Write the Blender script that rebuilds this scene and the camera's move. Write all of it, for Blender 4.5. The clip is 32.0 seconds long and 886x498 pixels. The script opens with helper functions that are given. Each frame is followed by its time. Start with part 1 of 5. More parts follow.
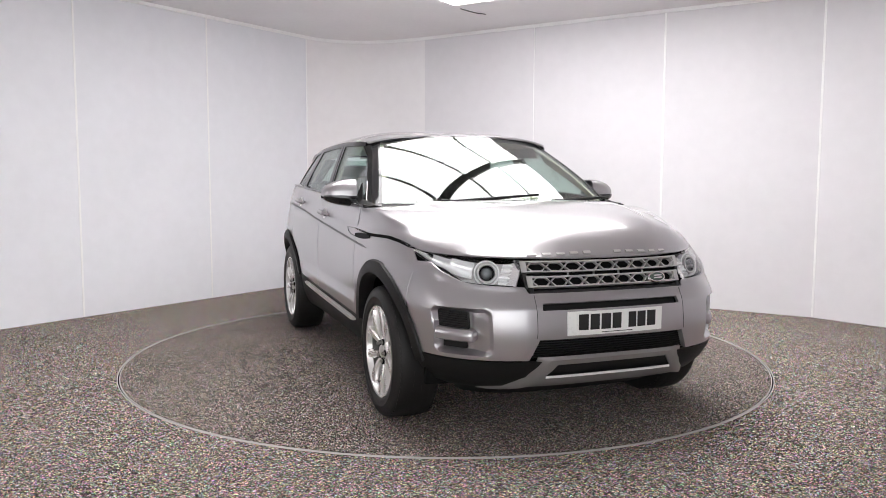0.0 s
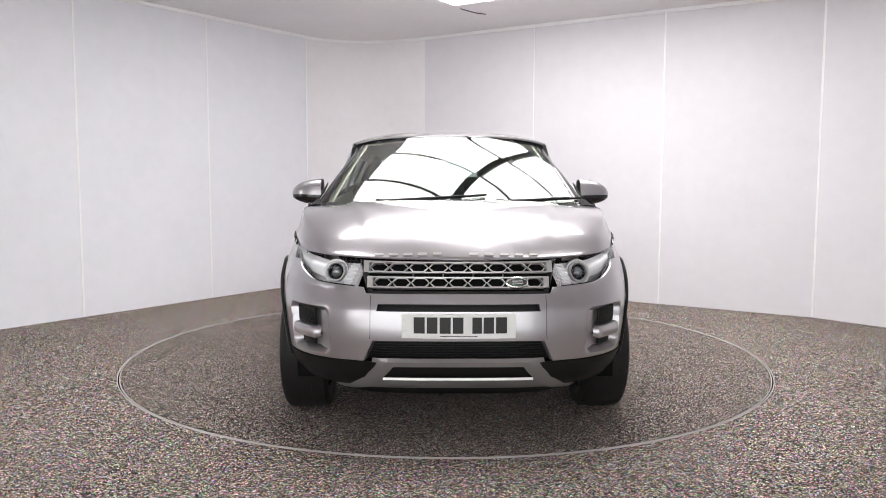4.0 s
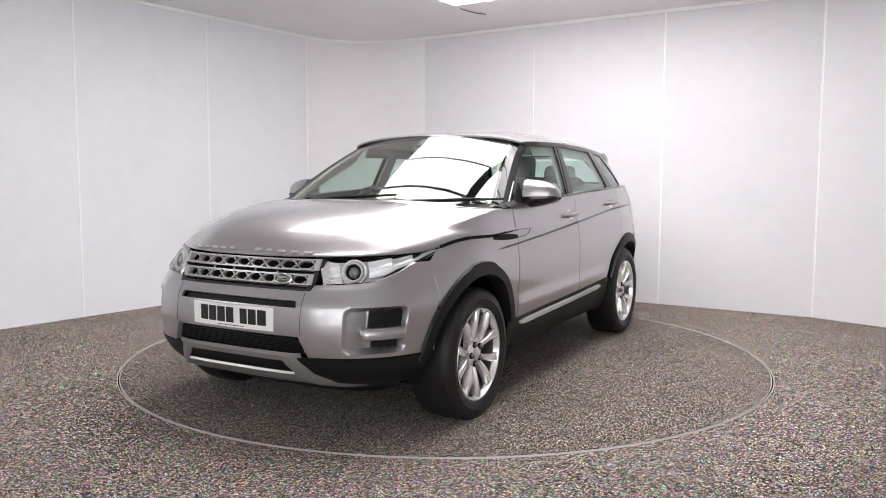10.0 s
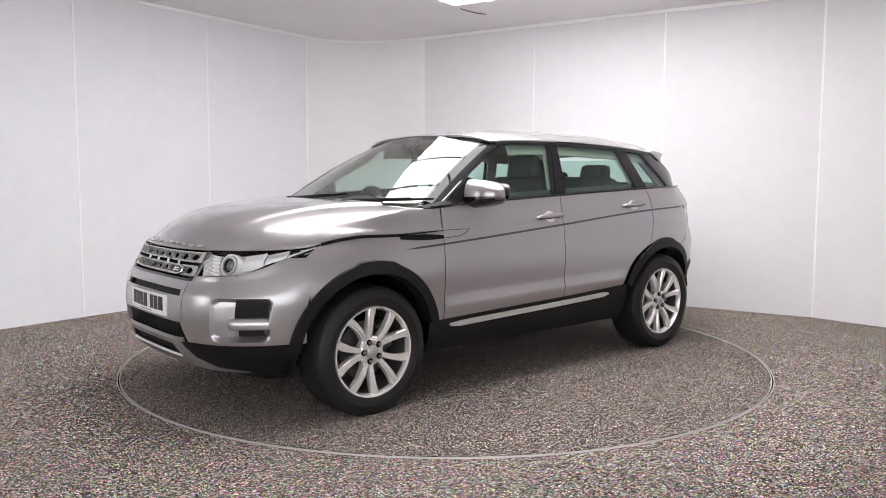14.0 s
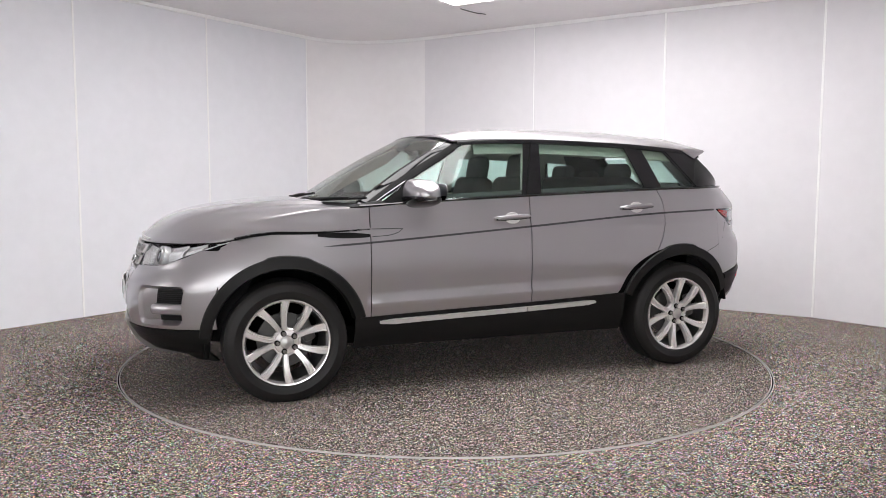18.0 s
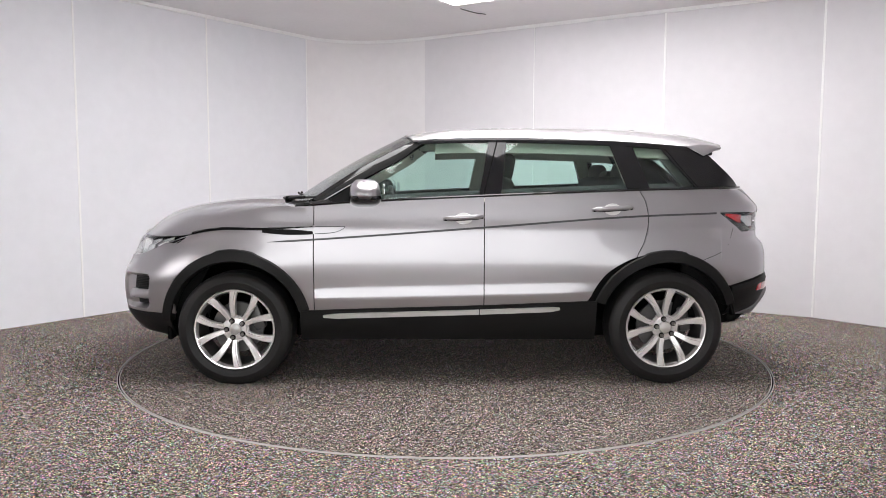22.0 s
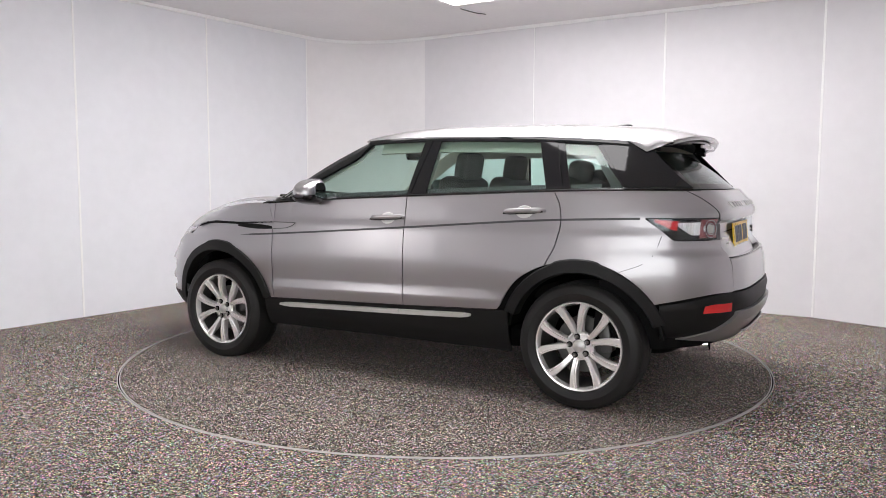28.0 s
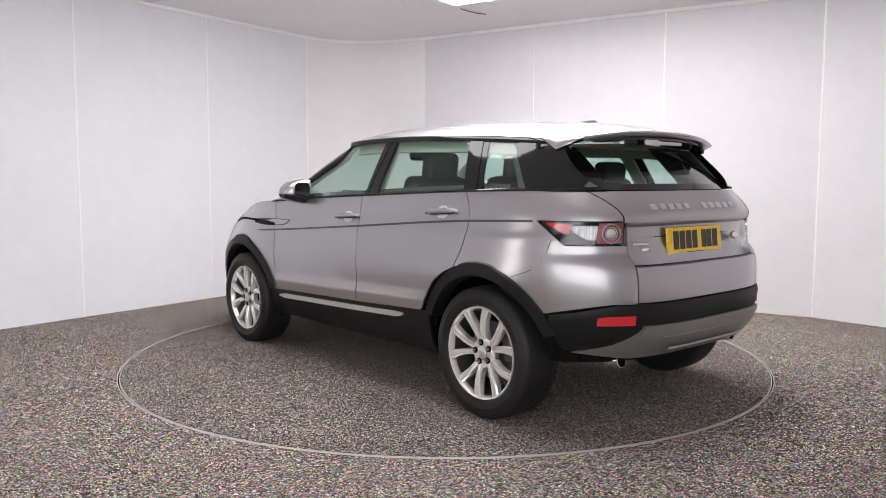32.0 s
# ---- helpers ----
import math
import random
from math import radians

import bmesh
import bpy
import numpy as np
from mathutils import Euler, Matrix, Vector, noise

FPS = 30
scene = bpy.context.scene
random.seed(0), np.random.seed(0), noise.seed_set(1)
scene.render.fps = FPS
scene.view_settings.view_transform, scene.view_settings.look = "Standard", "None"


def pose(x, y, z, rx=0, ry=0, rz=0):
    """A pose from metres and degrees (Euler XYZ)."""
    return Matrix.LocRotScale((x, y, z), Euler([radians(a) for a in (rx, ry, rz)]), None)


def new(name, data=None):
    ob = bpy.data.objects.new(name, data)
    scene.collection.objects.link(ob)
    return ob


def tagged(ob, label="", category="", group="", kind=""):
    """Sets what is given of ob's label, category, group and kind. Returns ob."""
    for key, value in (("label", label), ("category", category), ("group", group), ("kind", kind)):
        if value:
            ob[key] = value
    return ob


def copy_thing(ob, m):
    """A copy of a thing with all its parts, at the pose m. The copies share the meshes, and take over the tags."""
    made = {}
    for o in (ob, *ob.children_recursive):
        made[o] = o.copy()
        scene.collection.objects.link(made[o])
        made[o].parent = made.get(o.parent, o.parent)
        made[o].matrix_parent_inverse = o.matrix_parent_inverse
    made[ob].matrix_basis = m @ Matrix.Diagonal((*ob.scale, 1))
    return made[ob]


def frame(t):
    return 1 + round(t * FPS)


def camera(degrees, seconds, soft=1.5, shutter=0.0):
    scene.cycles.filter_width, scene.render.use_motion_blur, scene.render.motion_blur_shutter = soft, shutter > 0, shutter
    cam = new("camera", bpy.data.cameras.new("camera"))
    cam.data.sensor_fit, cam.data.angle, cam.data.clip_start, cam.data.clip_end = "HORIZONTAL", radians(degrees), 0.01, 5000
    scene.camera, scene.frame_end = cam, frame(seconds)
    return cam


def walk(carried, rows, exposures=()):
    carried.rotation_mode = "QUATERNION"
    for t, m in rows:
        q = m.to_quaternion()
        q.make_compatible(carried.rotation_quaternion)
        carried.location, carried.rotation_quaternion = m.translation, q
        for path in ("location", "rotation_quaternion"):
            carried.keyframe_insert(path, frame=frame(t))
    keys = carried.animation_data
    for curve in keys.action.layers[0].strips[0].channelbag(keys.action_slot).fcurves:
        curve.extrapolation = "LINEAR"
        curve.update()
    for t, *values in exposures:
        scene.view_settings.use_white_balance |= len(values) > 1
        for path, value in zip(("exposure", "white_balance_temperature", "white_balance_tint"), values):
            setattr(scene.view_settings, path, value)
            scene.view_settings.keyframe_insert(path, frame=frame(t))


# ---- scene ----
# ---- camera: it stands still on its stand ----
cam = camera(59.2, 32.0, soft=0.9)
EYE = (0.0, -5.683, 1.263)
CAM = Matrix.Translation(EYE) @ pose(0, 0, 0, 90 - 5.09, 0, 0.19) @ pose(0, 0, 0, 0, 0, 0.16)
walk(cam, [(0.0, CAM), (32.0, CAM)])

# ---- world and exposure ----
world = bpy.data.worlds.new("world")
world.use_nodes = True
world.node_tree.nodes["Background"].inputs[0].default_value = (0.8, 0.8, 0.82, 1)
world.node_tree.nodes["Background"].inputs[1].default_value = 0.05
scene.world = world
scene.view_settings.exposure = 0.0
LIGHT = 7.6
# strength of the unseen fill softboxes
SOFT_FILL = 4.0
# strength of the added glow behind the camera
BACK_GLOW = 2.8


# ---- materials ----
def shader(name, color, rough=0.5, metal=0.0, coat=0.0, grain=0.0, scale=60.0, bump=0.0, spec=0.5, emit=0.0, tone=None):
    m = bpy.data.materials.new(name)
    m.use_nodes = True
    t = m.node_tree
    b = t.nodes["Principled BSDF"]
    b.inputs["Base Color"].default_value = (*color, 1)
    b.inputs["Roughness"].default_value = rough
    b.inputs["Metallic"].default_value = metal
    b.inputs["Coat Weight"].default_value = coat
    b.inputs["Coat Roughness"].default_value = 0.06
    b.inputs["Specular IOR Level"].default_value = spec
    if emit:
        b.inputs["Emission Color"].default_value = (*color, 1)
        b.inputs["Emission Strength"].default_value = emit
    co = t.nodes.new("ShaderNodeTexCoord")
    if grain:
        n = t.nodes.new("ShaderNodeTexNoise")
        n.inputs["Scale"].default_value = scale
        n.inputs["Detail"].default_value = 4
        big = t.nodes.new("ShaderNodeTexNoise")
        big.inputs["Scale"].default_value = 1.7
        add = t.nodes.new("ShaderNodeMath")
        add.operation = "ADD"
        t.links.new(co.outputs["Object"], n.inputs["Vector"])
        t.links.new(co.outputs["Object"], big.inputs["Vector"])
        t.links.new(n.outputs["Fac"], add.inputs[0])
        t.links.new(big.outputs["Fac"], add.inputs[1])
        r = t.nodes.new("ShaderNodeMapRange")
        r.inputs["From Min"].default_value, r.inputs["From Max"].default_value = 0.6, 1.4
        r.inputs["To Min"].default_value, r.inputs["To Max"].default_value = 1 - grain, 1 + grain
        t.links.new(add.outputs[0], r.inputs["Value"])
        mul = t.nodes.new("ShaderNodeVectorMath")
        mul.operation = "SCALE"
        mul.inputs[0].default_value = color
        t.links.new(r.outputs[0], mul.inputs["Scale"])
        t.links.new(mul.outputs[0], b.inputs["Base Color"])
        rr = t.nodes.new("ShaderNodeMapRange")
        rr.inputs["From Min"].default_value, rr.inputs["From Max"].default_value = 0.6, 1.4
        rr.inputs["To Min"].default_value, rr.inputs["To Max"].default_value = rough * 0.85, min(1, rough * 1.15)
        t.links.new(add.outputs[0], rr.inputs["Value"])
        t.links.new(rr.outputs[0], b.inputs["Roughness"])
        if bump:
            bp = t.nodes.new("ShaderNodeBump")
            bp.inputs["Strength"].default_value = bump
            bp.inputs["Distance"].default_value = 0.002
            t.links.new(n.outputs["Fac"], bp.inputs["Height"])
            t.links.new(bp.outputs[0], b.inputs["Normal"])
    return m


def clear(name, tint, f0=0.045, rough=0.0):
    """Thin glass: tinted see-through whose gloss grows towards grazing views."""
    m = bpy.data.materials.new(name)
    m.use_nodes = True
    t = m.node_tree
    t.nodes.clear()
    out = t.nodes.new("ShaderNodeOutputMaterial")
    mix = t.nodes.new("ShaderNodeMixShader")
    tr = t.nodes.new("ShaderNodeBsdfTransparent")
    tr.inputs[0].default_value = (*tint, 1)
    gl = t.nodes.new("ShaderNodeBsdfGlossy")
    gl.inputs["Roughness"].default_value = rough
    lw = t.nodes.new("ShaderNodeLayerWeight")
    lw.inputs["Blend"].default_value = 0.5
    pw = t.nodes.new("ShaderNodeMath")
    pw.operation = "POWER"
    pw.inputs[1].default_value = 5.0
    t.links.new(lw.outputs["Facing"], pw.inputs[0])
    r = t.nodes.new("ShaderNodeMapRange")
    r.inputs["To Min"].default_value, r.inputs["To Max"].default_value = f0, 1.0
    t.links.new(pw.outputs[0], r.inputs["Value"])
    t.links.new(r.outputs[0], mix.inputs[0])
    t.links.new(tr.outputs[0], mix.inputs[1])
    t.links.new(gl.outputs[0], mix.inputs[2])
    t.links.new(mix.outputs[0], out.inputs[0])
    return m


def carpet(name, gain, scale, colour):
    """Speckled loop carpet: dark, grey, pale and a few coloured flecks of about a centimetre."""
    m = bpy.data.materials.new(name)
    m.use_nodes = True
    t = m.node_tree
    b = t.nodes["Principled BSDF"]
    b.inputs["Roughness"].default_value = 0.95
    b.inputs["Specular IOR Level"].default_value = 0.15
    co = t.nodes.new("ShaderNodeTexCoord")
    v = t.nodes.new("ShaderNodeTexVoronoi")
    v.inputs["Scale"].default_value = scale
    t.links.new(co.outputs["Object"], v.inputs["Vector"])
    sep = t.nodes.new("ShaderNodeSeparateColor")
    t.links.new(v.outputs["Color"], sep.inputs[0])
    ramp = t.nodes.new("ShaderNodeValToRGB")
    e = ramp.color_ramp.elements
    e[0].position, e[0].color = 0.0, (0.008, 0.008, 0.008, 1)
    e[1].position, e[1].color = 1.0, (0.60, 0.60, 0.58, 1)
    for pos, c in ((0.32, (0.018, 0.018, 0.018)), (0.55, (0.09, 0.092, 0.087)), (0.78, (0.19, 0.193, 0.182)), (0.9, (0.32, 0.32, 0.31))):
        k = e.new(pos)
        k.color = (*c, 1)
    t.links.new(sep.outputs[0], ramp.inputs[0])
    mixc = t.nodes.new("ShaderNodeMix")
    mixc.data_type, mixc.blend_type = "RGBA", "MULTIPLY"
    mixc.inputs[0].default_value = colour
    t.links.new(ramp.outputs[0], mixc.inputs[6])
    other = t.nodes.new("ShaderNodeMath")
    other.operation = "MULTIPLY_ADD"
    other.inputs[1].default_value, other.inputs[2].default_value = 7.3, 0.31
    t.links.new(sep.outputs[1], other.inputs[0])
    third = t.nodes.new("ShaderNodeMath")
    third.operation = "FRACT"
    t.links.new(other.outputs[0], third.inputs[0])
    comb = t.nodes.new("ShaderNodeCombineColor")
    t.links.new(sep.outputs[1], comb.inputs[0])
    t.links.new(sep.outputs[2], comb.inputs[1])
    t.links.new(third.outputs[0], comb.inputs[2])
    t.links.new(comb.outputs[0], mixc.inputs[7])
    big = t.nodes.new("ShaderNodeTexNoise")
    big.inputs["Scale"].default_value = 1.3
    big.inputs["Detail"].default_value = 5
    t.links.new(co.outputs["Object"], big.inputs["Vector"])
    r = t.nodes.new("ShaderNodeMapRange")
    r.inputs["To Min"].default_value, r.inputs["To Max"].default_value = 0.8 * gain, 1.2 * gain
    t.links.new(big.outputs["Fac"], r.inputs["Value"])
    sc = t.nodes.new("ShaderNodeVectorMath")
    sc.operation = "SCALE"
    neutral = t.nodes.new("ShaderNodeVectorMath")
    neutral.operation = "MULTIPLY"
    neutral.inputs[1].default_value = (1.19, 1.01, 0.94)
    t.links.new(mixc.outputs[2], neutral.inputs[0])
    t.links.new(neutral.outputs[0], sc.inputs[0])
    t.links.new(r.outputs[0], sc.inputs["Scale"])
    t.links.new(sc.outputs[0], b.inputs["Base Color"])
    bp = t.nodes.new("ShaderNodeBump")
    bp.inputs["Strength"].default_value = 0.8
    bp.inputs["Distance"].default_value = 0.006
    t.links.new(v.outputs["Distance"], bp.inputs["Height"])
    bp.invert = True
    t.links.new(bp.outputs[0], b.inputs["Normal"])
    return m


# one white: left and corner lightened, right darkened, in place of uneven light
WALL_COOL_LIT = shader("wall_cool_lit", (0.84, 0.846, 0.885), 0.55, grain=0.03, scale=9, bump=0.02)
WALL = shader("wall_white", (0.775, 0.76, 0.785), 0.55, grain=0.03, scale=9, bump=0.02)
WALL_CORNER_LIT = shader("wall_corner_lit", (0.88, 0.862, 0.872), 0.5, grain=0.03, scale=9, bump=0.02)
CEILING = shader("ceiling_white", (0.86, 0.84, 0.85), 0.7, grain=0.03, scale=20, bump=0.05)
TRIM_WHITE = shader("trim_white", (0.97, 0.97, 0.97), 0.3, grain=0.02)
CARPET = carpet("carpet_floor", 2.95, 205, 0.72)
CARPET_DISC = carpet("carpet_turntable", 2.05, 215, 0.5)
STEEL = shader("brushed_steel", (0.62, 0.61, 0.60), 0.35, 1.0, grain=0.08, scale=40)
EDGE = shader("pale_edging", (0.46, 0.445, 0.425), 0.45, 0.2, grain=0.08, scale=40)
# rim inside and brakes darkened for the shade behind the spokes
WHEEL_SHADE = shader("rim_barrel_shaded", (0.10, 0.098, 0.095), 0.45, 0.7, grain=0.1, scale=60)
YARD = shader("yard_concrete", (0.42, 0.41, 0.40), 0.8, grain=0.12, scale=20, bump=0.1)
# glow of the added sheet behind the camera
BACK_GLOW_ON = shader("back_glow", (0.97, 0.985, 1.0), 0.9, emit=BACK_GLOW)
LIGHT_ON = shader("light_diffuser", (1, 0.975, 0.985), 0.5, emit=LIGHT)
PAINT = shader("grey_metallic_paint", (0.395, 0.38, 0.392), 0.33, 0.83, 1.0, grain=0.03, scale=900)
clear_coat = PAINT.node_tree.nodes["Principled BSDF"]
clear_coat.inputs["Coat IOR"].default_value = 1.6
clear_coat.inputs["Coat Roughness"].default_value = 0.025
STRIP = shader("sill_silver", (0.72, 0.71, 0.70), 0.42, 0.55, grain=0.04, scale=300)
SILVER = shader("satin_silver", (0.56, 0.55, 0.54), 0.34, 0.6, grain=0.04, scale=300)
ALLOY = shader("wheel_alloy", (0.92, 0.90, 0.89), 0.24, 0.65, 0.6, grain=0.01, scale=25)
# mirror colour darkened in place of the dim view it reflects
MIRROR = shader("darkened_mirror", (0.35, 0.36, 0.38), 0.04, 1.0)
# grey for the shade in creases, laid on as thin strips
CREASE_SHADE = shader("crease_shade_grey", (0.05, 0.05, 0.052), 0.4, grain=0.05)
CHROME = shader("chrome", (0.8, 0.8, 0.8), 0.08, 1.0)
PLASTIC = shader("black_grained_plastic", (0.009, 0.0088, 0.0088), 0.5, spec=0.24, grain=0.1, scale=500, bump=0.15)
GLOSS = shader("gloss_black", (0.008, 0.008, 0.009), 0.05, 0, 0.3)
PILLAR = shader("pillar_black", (0.008, 0.008, 0.009), 0.03, spec=0.4)
FRAME = shader("matt_black_trim", (0.009, 0.009, 0.009), 0.6, spec=0.1, grain=0.08, scale=300)
RUBBER = shader("tyre_rubber", (0.014, 0.0132, 0.013), 0.5, spec=0.3, grain=0.15, scale=80, bump=0.1)
DARK = shader("underbody_black", (0.006, 0.006, 0.006), 0.85, spec=0.1, grain=0.1)
IRON = shader("brake_iron", (0.22, 0.21, 0.2), 0.4, 1.0, grain=0.15, scale=50)
GLASS = clear("window_glass", (0.865, 0.965, 0.935))
GLASS_REAR = clear("privacy_glass", (0.83, 0.92, 0.89))
SCREEN = clear("windscreen_glass", (0.93, 0.975, 0.945), f0=0.11)
LENS = clear("lamp_lens", (0.96, 0.965, 0.97), f0=0.02)
SEAT = shader("grey_seat_cloth", (0.055, 0.052, 0.05), 0.85, grain=0.15, scale=200, bump=0.2)
CREAM = shader("cream_trim", (0.62, 0.58, 0.50), 0.7, grain=0.05, scale=150, bump=0.1)
BEIGE = shader("beige_trim", (0.36, 0.335, 0.29), 0.7, grain=0.05, scale=150, bump=0.1)
DASH = shader("dashboard_vinyl", (0.04, 0.04, 0.04), 0.6, grain=0.1, scale=300, bump=0.1)
RED = shader("red_lens", (0.62, 0.02, 0.025), 0.12, 0, 1.0, grain=0.1, scale=150)
PLATE_W = shader("plate_white", (0.82, 0.82, 0.80), 0.3, grain=0.02)
PLATE_Y = shader("plate_yellow", (0.92, 0.58, 0.02), 0.3, grain=0.02)
INK = shader("plate_ink", (0.012, 0.012, 0.012), 0.4)


# ---- building helpers ----
def part(name, V, F, material, parent=None, label="", angle=38):
    me = bpy.data.meshes.new(name)
    me.from_pydata([tuple(map(float, v)) for v in V], [], F)
    me.materials.append(material)
    me.shade_smooth()
    me.set_sharp_from_angle(angle=radians(angle))
    ob = new(name, me)
    ob.parent = parent
    if label:
        tagged(ob, label)
    return ob


def curve(*pairs):
    """A smooth monotone curve through pairs of (x, value)."""
    xs = np.array([p[0] for p in pairs], float)
    ys = np.array([p[1] for p in pairs], float)
    o = np.argsort(xs)
    xs, ys = xs[o], ys[o]
    d = np.diff(ys) / np.diff(xs)
    m = np.zeros(len(xs))
    m[0], m[-1] = d[0], d[-1]
    for i in range(1, len(xs) - 1):
        m[i] = 0 if d[i - 1] * d[i] <= 0 else 2 * d[i - 1] * d[i] / (d[i - 1] + d[i])

    def at(x):
        x = np.clip(np.asarray(x, float), xs[0], xs[-1])
        i = np.clip(np.searchsorted(xs, x) - 1, 0, len(xs) - 2)
        h = xs[i + 1] - xs[i]
        t = (x - xs[i]) / h
        return (2 * t**3 - 3 * t**2 + 1) * ys[i] + (t**3 - 2 * t**2 + t) * h * m[i] + (3 * t**2 - 2 * t**3) * ys[i + 1] + (t**3 - t**2) * h * m[i + 1]

    return at


def line(a, b, n):
    return np.linspace(a, b, n)


def sheet(name, P, material, parent=None, label="", thick=0.012, keep=None, out=(0, 0, 0.6), angle=38):
    """A curved panel with thickness from a grid of points P[n, m, 3]; its outside faces away from the point out."""
    P = np.asarray(P, float)
    n, m, _ = P.shape
    du, dv = np.gradient(P, axis=0), np.gradient(P, axis=1)
    N = np.cross(du, dv)
    ln = np.linalg.norm(N, axis=2, keepdims=True)
    N = N / np.maximum(ln, 1e-12)
    sign = 1.0 if np.sum(N * (P - np.array(out))) > 0 else -1.0
    N = N * sign
    V = np.concatenate([P.reshape(-1, 3), (P - N * thick).reshape(-1, 3)])
    k = n * m
    F, edge = [], {}
    for i in range(n - 1):
        for j in range(m - 1):
            if keep is not None and not keep[i][j]:
                continue
            q = [i * m + j, (i + 1) * m + j, (i + 1) * m + j + 1, i * m + j + 1]
            if sign < 0:
                q = q[::-1]
            F.append(q)
            F.append([x + k for x in q[::-1]])
            for a, b in zip(q, q[1:] + q[:1]):
                edge[(a, b)] = 1
    for a, b in list(edge):
        if (b, a) not in edge:
            F.append([b, a, a + k, b + k])
    used = sorted({v for f in F for v in f})
    idx = {v: i for i, v in enumerate(used)}
    return part(name, [V[v] for v in used], [[idx[v] for v in f] for f in F], material, parent, label, angle)


def lathe(profile, n=48, axis="y"):
    """Vertices and faces of a closed profile [(radius, along), ...] turned about an axis."""
    V, F = [], []
    k = len(profile)
    for i in range(n):
        a = 2 * math.pi * i / n
        for r, y in profile:
            p = (r * math.cos(a), y, r * math.sin(a))
            V.append(p if axis == "y" else (p[0], p[2], p[1]) if axis == "z" else (p[1], p[0], p[2]))
    for i in range(n):
        for j in range(k):
            a, b = i * k + j, i * k + (j + 1) % k
            c, d = ((i + 1) % n) * k + (j + 1) % k, ((i + 1) % n) * k + j
            F.append([a, b, c, d] if axis != "z" else [d, c, b, a])
    return V, F


def boxes(size, bevel=0.01, seg=2):
    """Vertices and faces of a box with rounded edges, its centre at the origin."""
    bm = bmesh.new()
    bmesh.ops.create_cube(bm, size=1.0)
    bmesh.ops.scale(bm, vec=size, verts=bm.verts)
    if bevel:
        bmesh.ops.bevel(bm, geom=bm.edges[:], offset=bevel, segments=seg, affect="EDGES", profile=0.5)
    V = [v.co.copy() for v in bm.verts]
    F = [[v.index for v in f.verts] for f in bm.faces]
    bm.free()
    return V, F


def moved(VF, m):
    return [m @ Vector(v) for v in VF[0]], VF[1]


def joined(*pieces):
    V, F = [], []
    for v, f in pieces:
        k = len(V)
        V += list(v)
        F += [[i + k for i in q] for q in f]
    return V, F


def tube(points, r, n=8, flat=1.0):
    """A rod of radius r along points (closed ends); flat squeezes it along its second axis."""
    pts = [Vector(p) for p in points]
    V, F = [], []
    for i, p in enumerate(pts):
        t = (pts[min(i + 1, len(pts) - 1)] - pts[max(i - 1, 0)]).normalized()
        u = t.cross(Vector((0, 0, 1)) if abs(t.z) < 0.9 else Vector((1, 0, 0))).normalized()
        w = t.cross(u)
        rr = r[i] if isinstance(r, (list, tuple)) else r
        for j in range(n):
            a = 2 * math.pi * j / n
            V.append(p + u * math.cos(a) * rr + w * math.sin(a) * rr * flat)
    for i in range(len(pts) - 1):
        for j in range(n):
            F.append([i * n + j, i * n + (j + 1) % n, (i + 1) * n + (j + 1) % n, (i + 1) * n + j])
    F.append(list(range(n))[::-1])
    F.append([len(V) - n + j for j in range(n)])
    return V, F


# ---- the booth: plan of its walls, from the left of the entrance round to the right ----
H = 2.95
LEFT_DIR, RIGHT_DIR = Vector((-0.573, -0.819)), Vector((0.845, -0.535))
CORNER = Vector((-1.2, 4.377))


def booth_plan():
    """Plan points with the seams' numbers: panels are 1.44 m wide."""
    pts = []
    a0 = CORNER + LEFT_DIR * 0.80
    pts += [a0 + LEFT_DIR * 1.44 * k for k in range(5, -1, -1)]
    b0 = CORNER + RIGHT_DIR * 1.12
    return pts, a0, b0


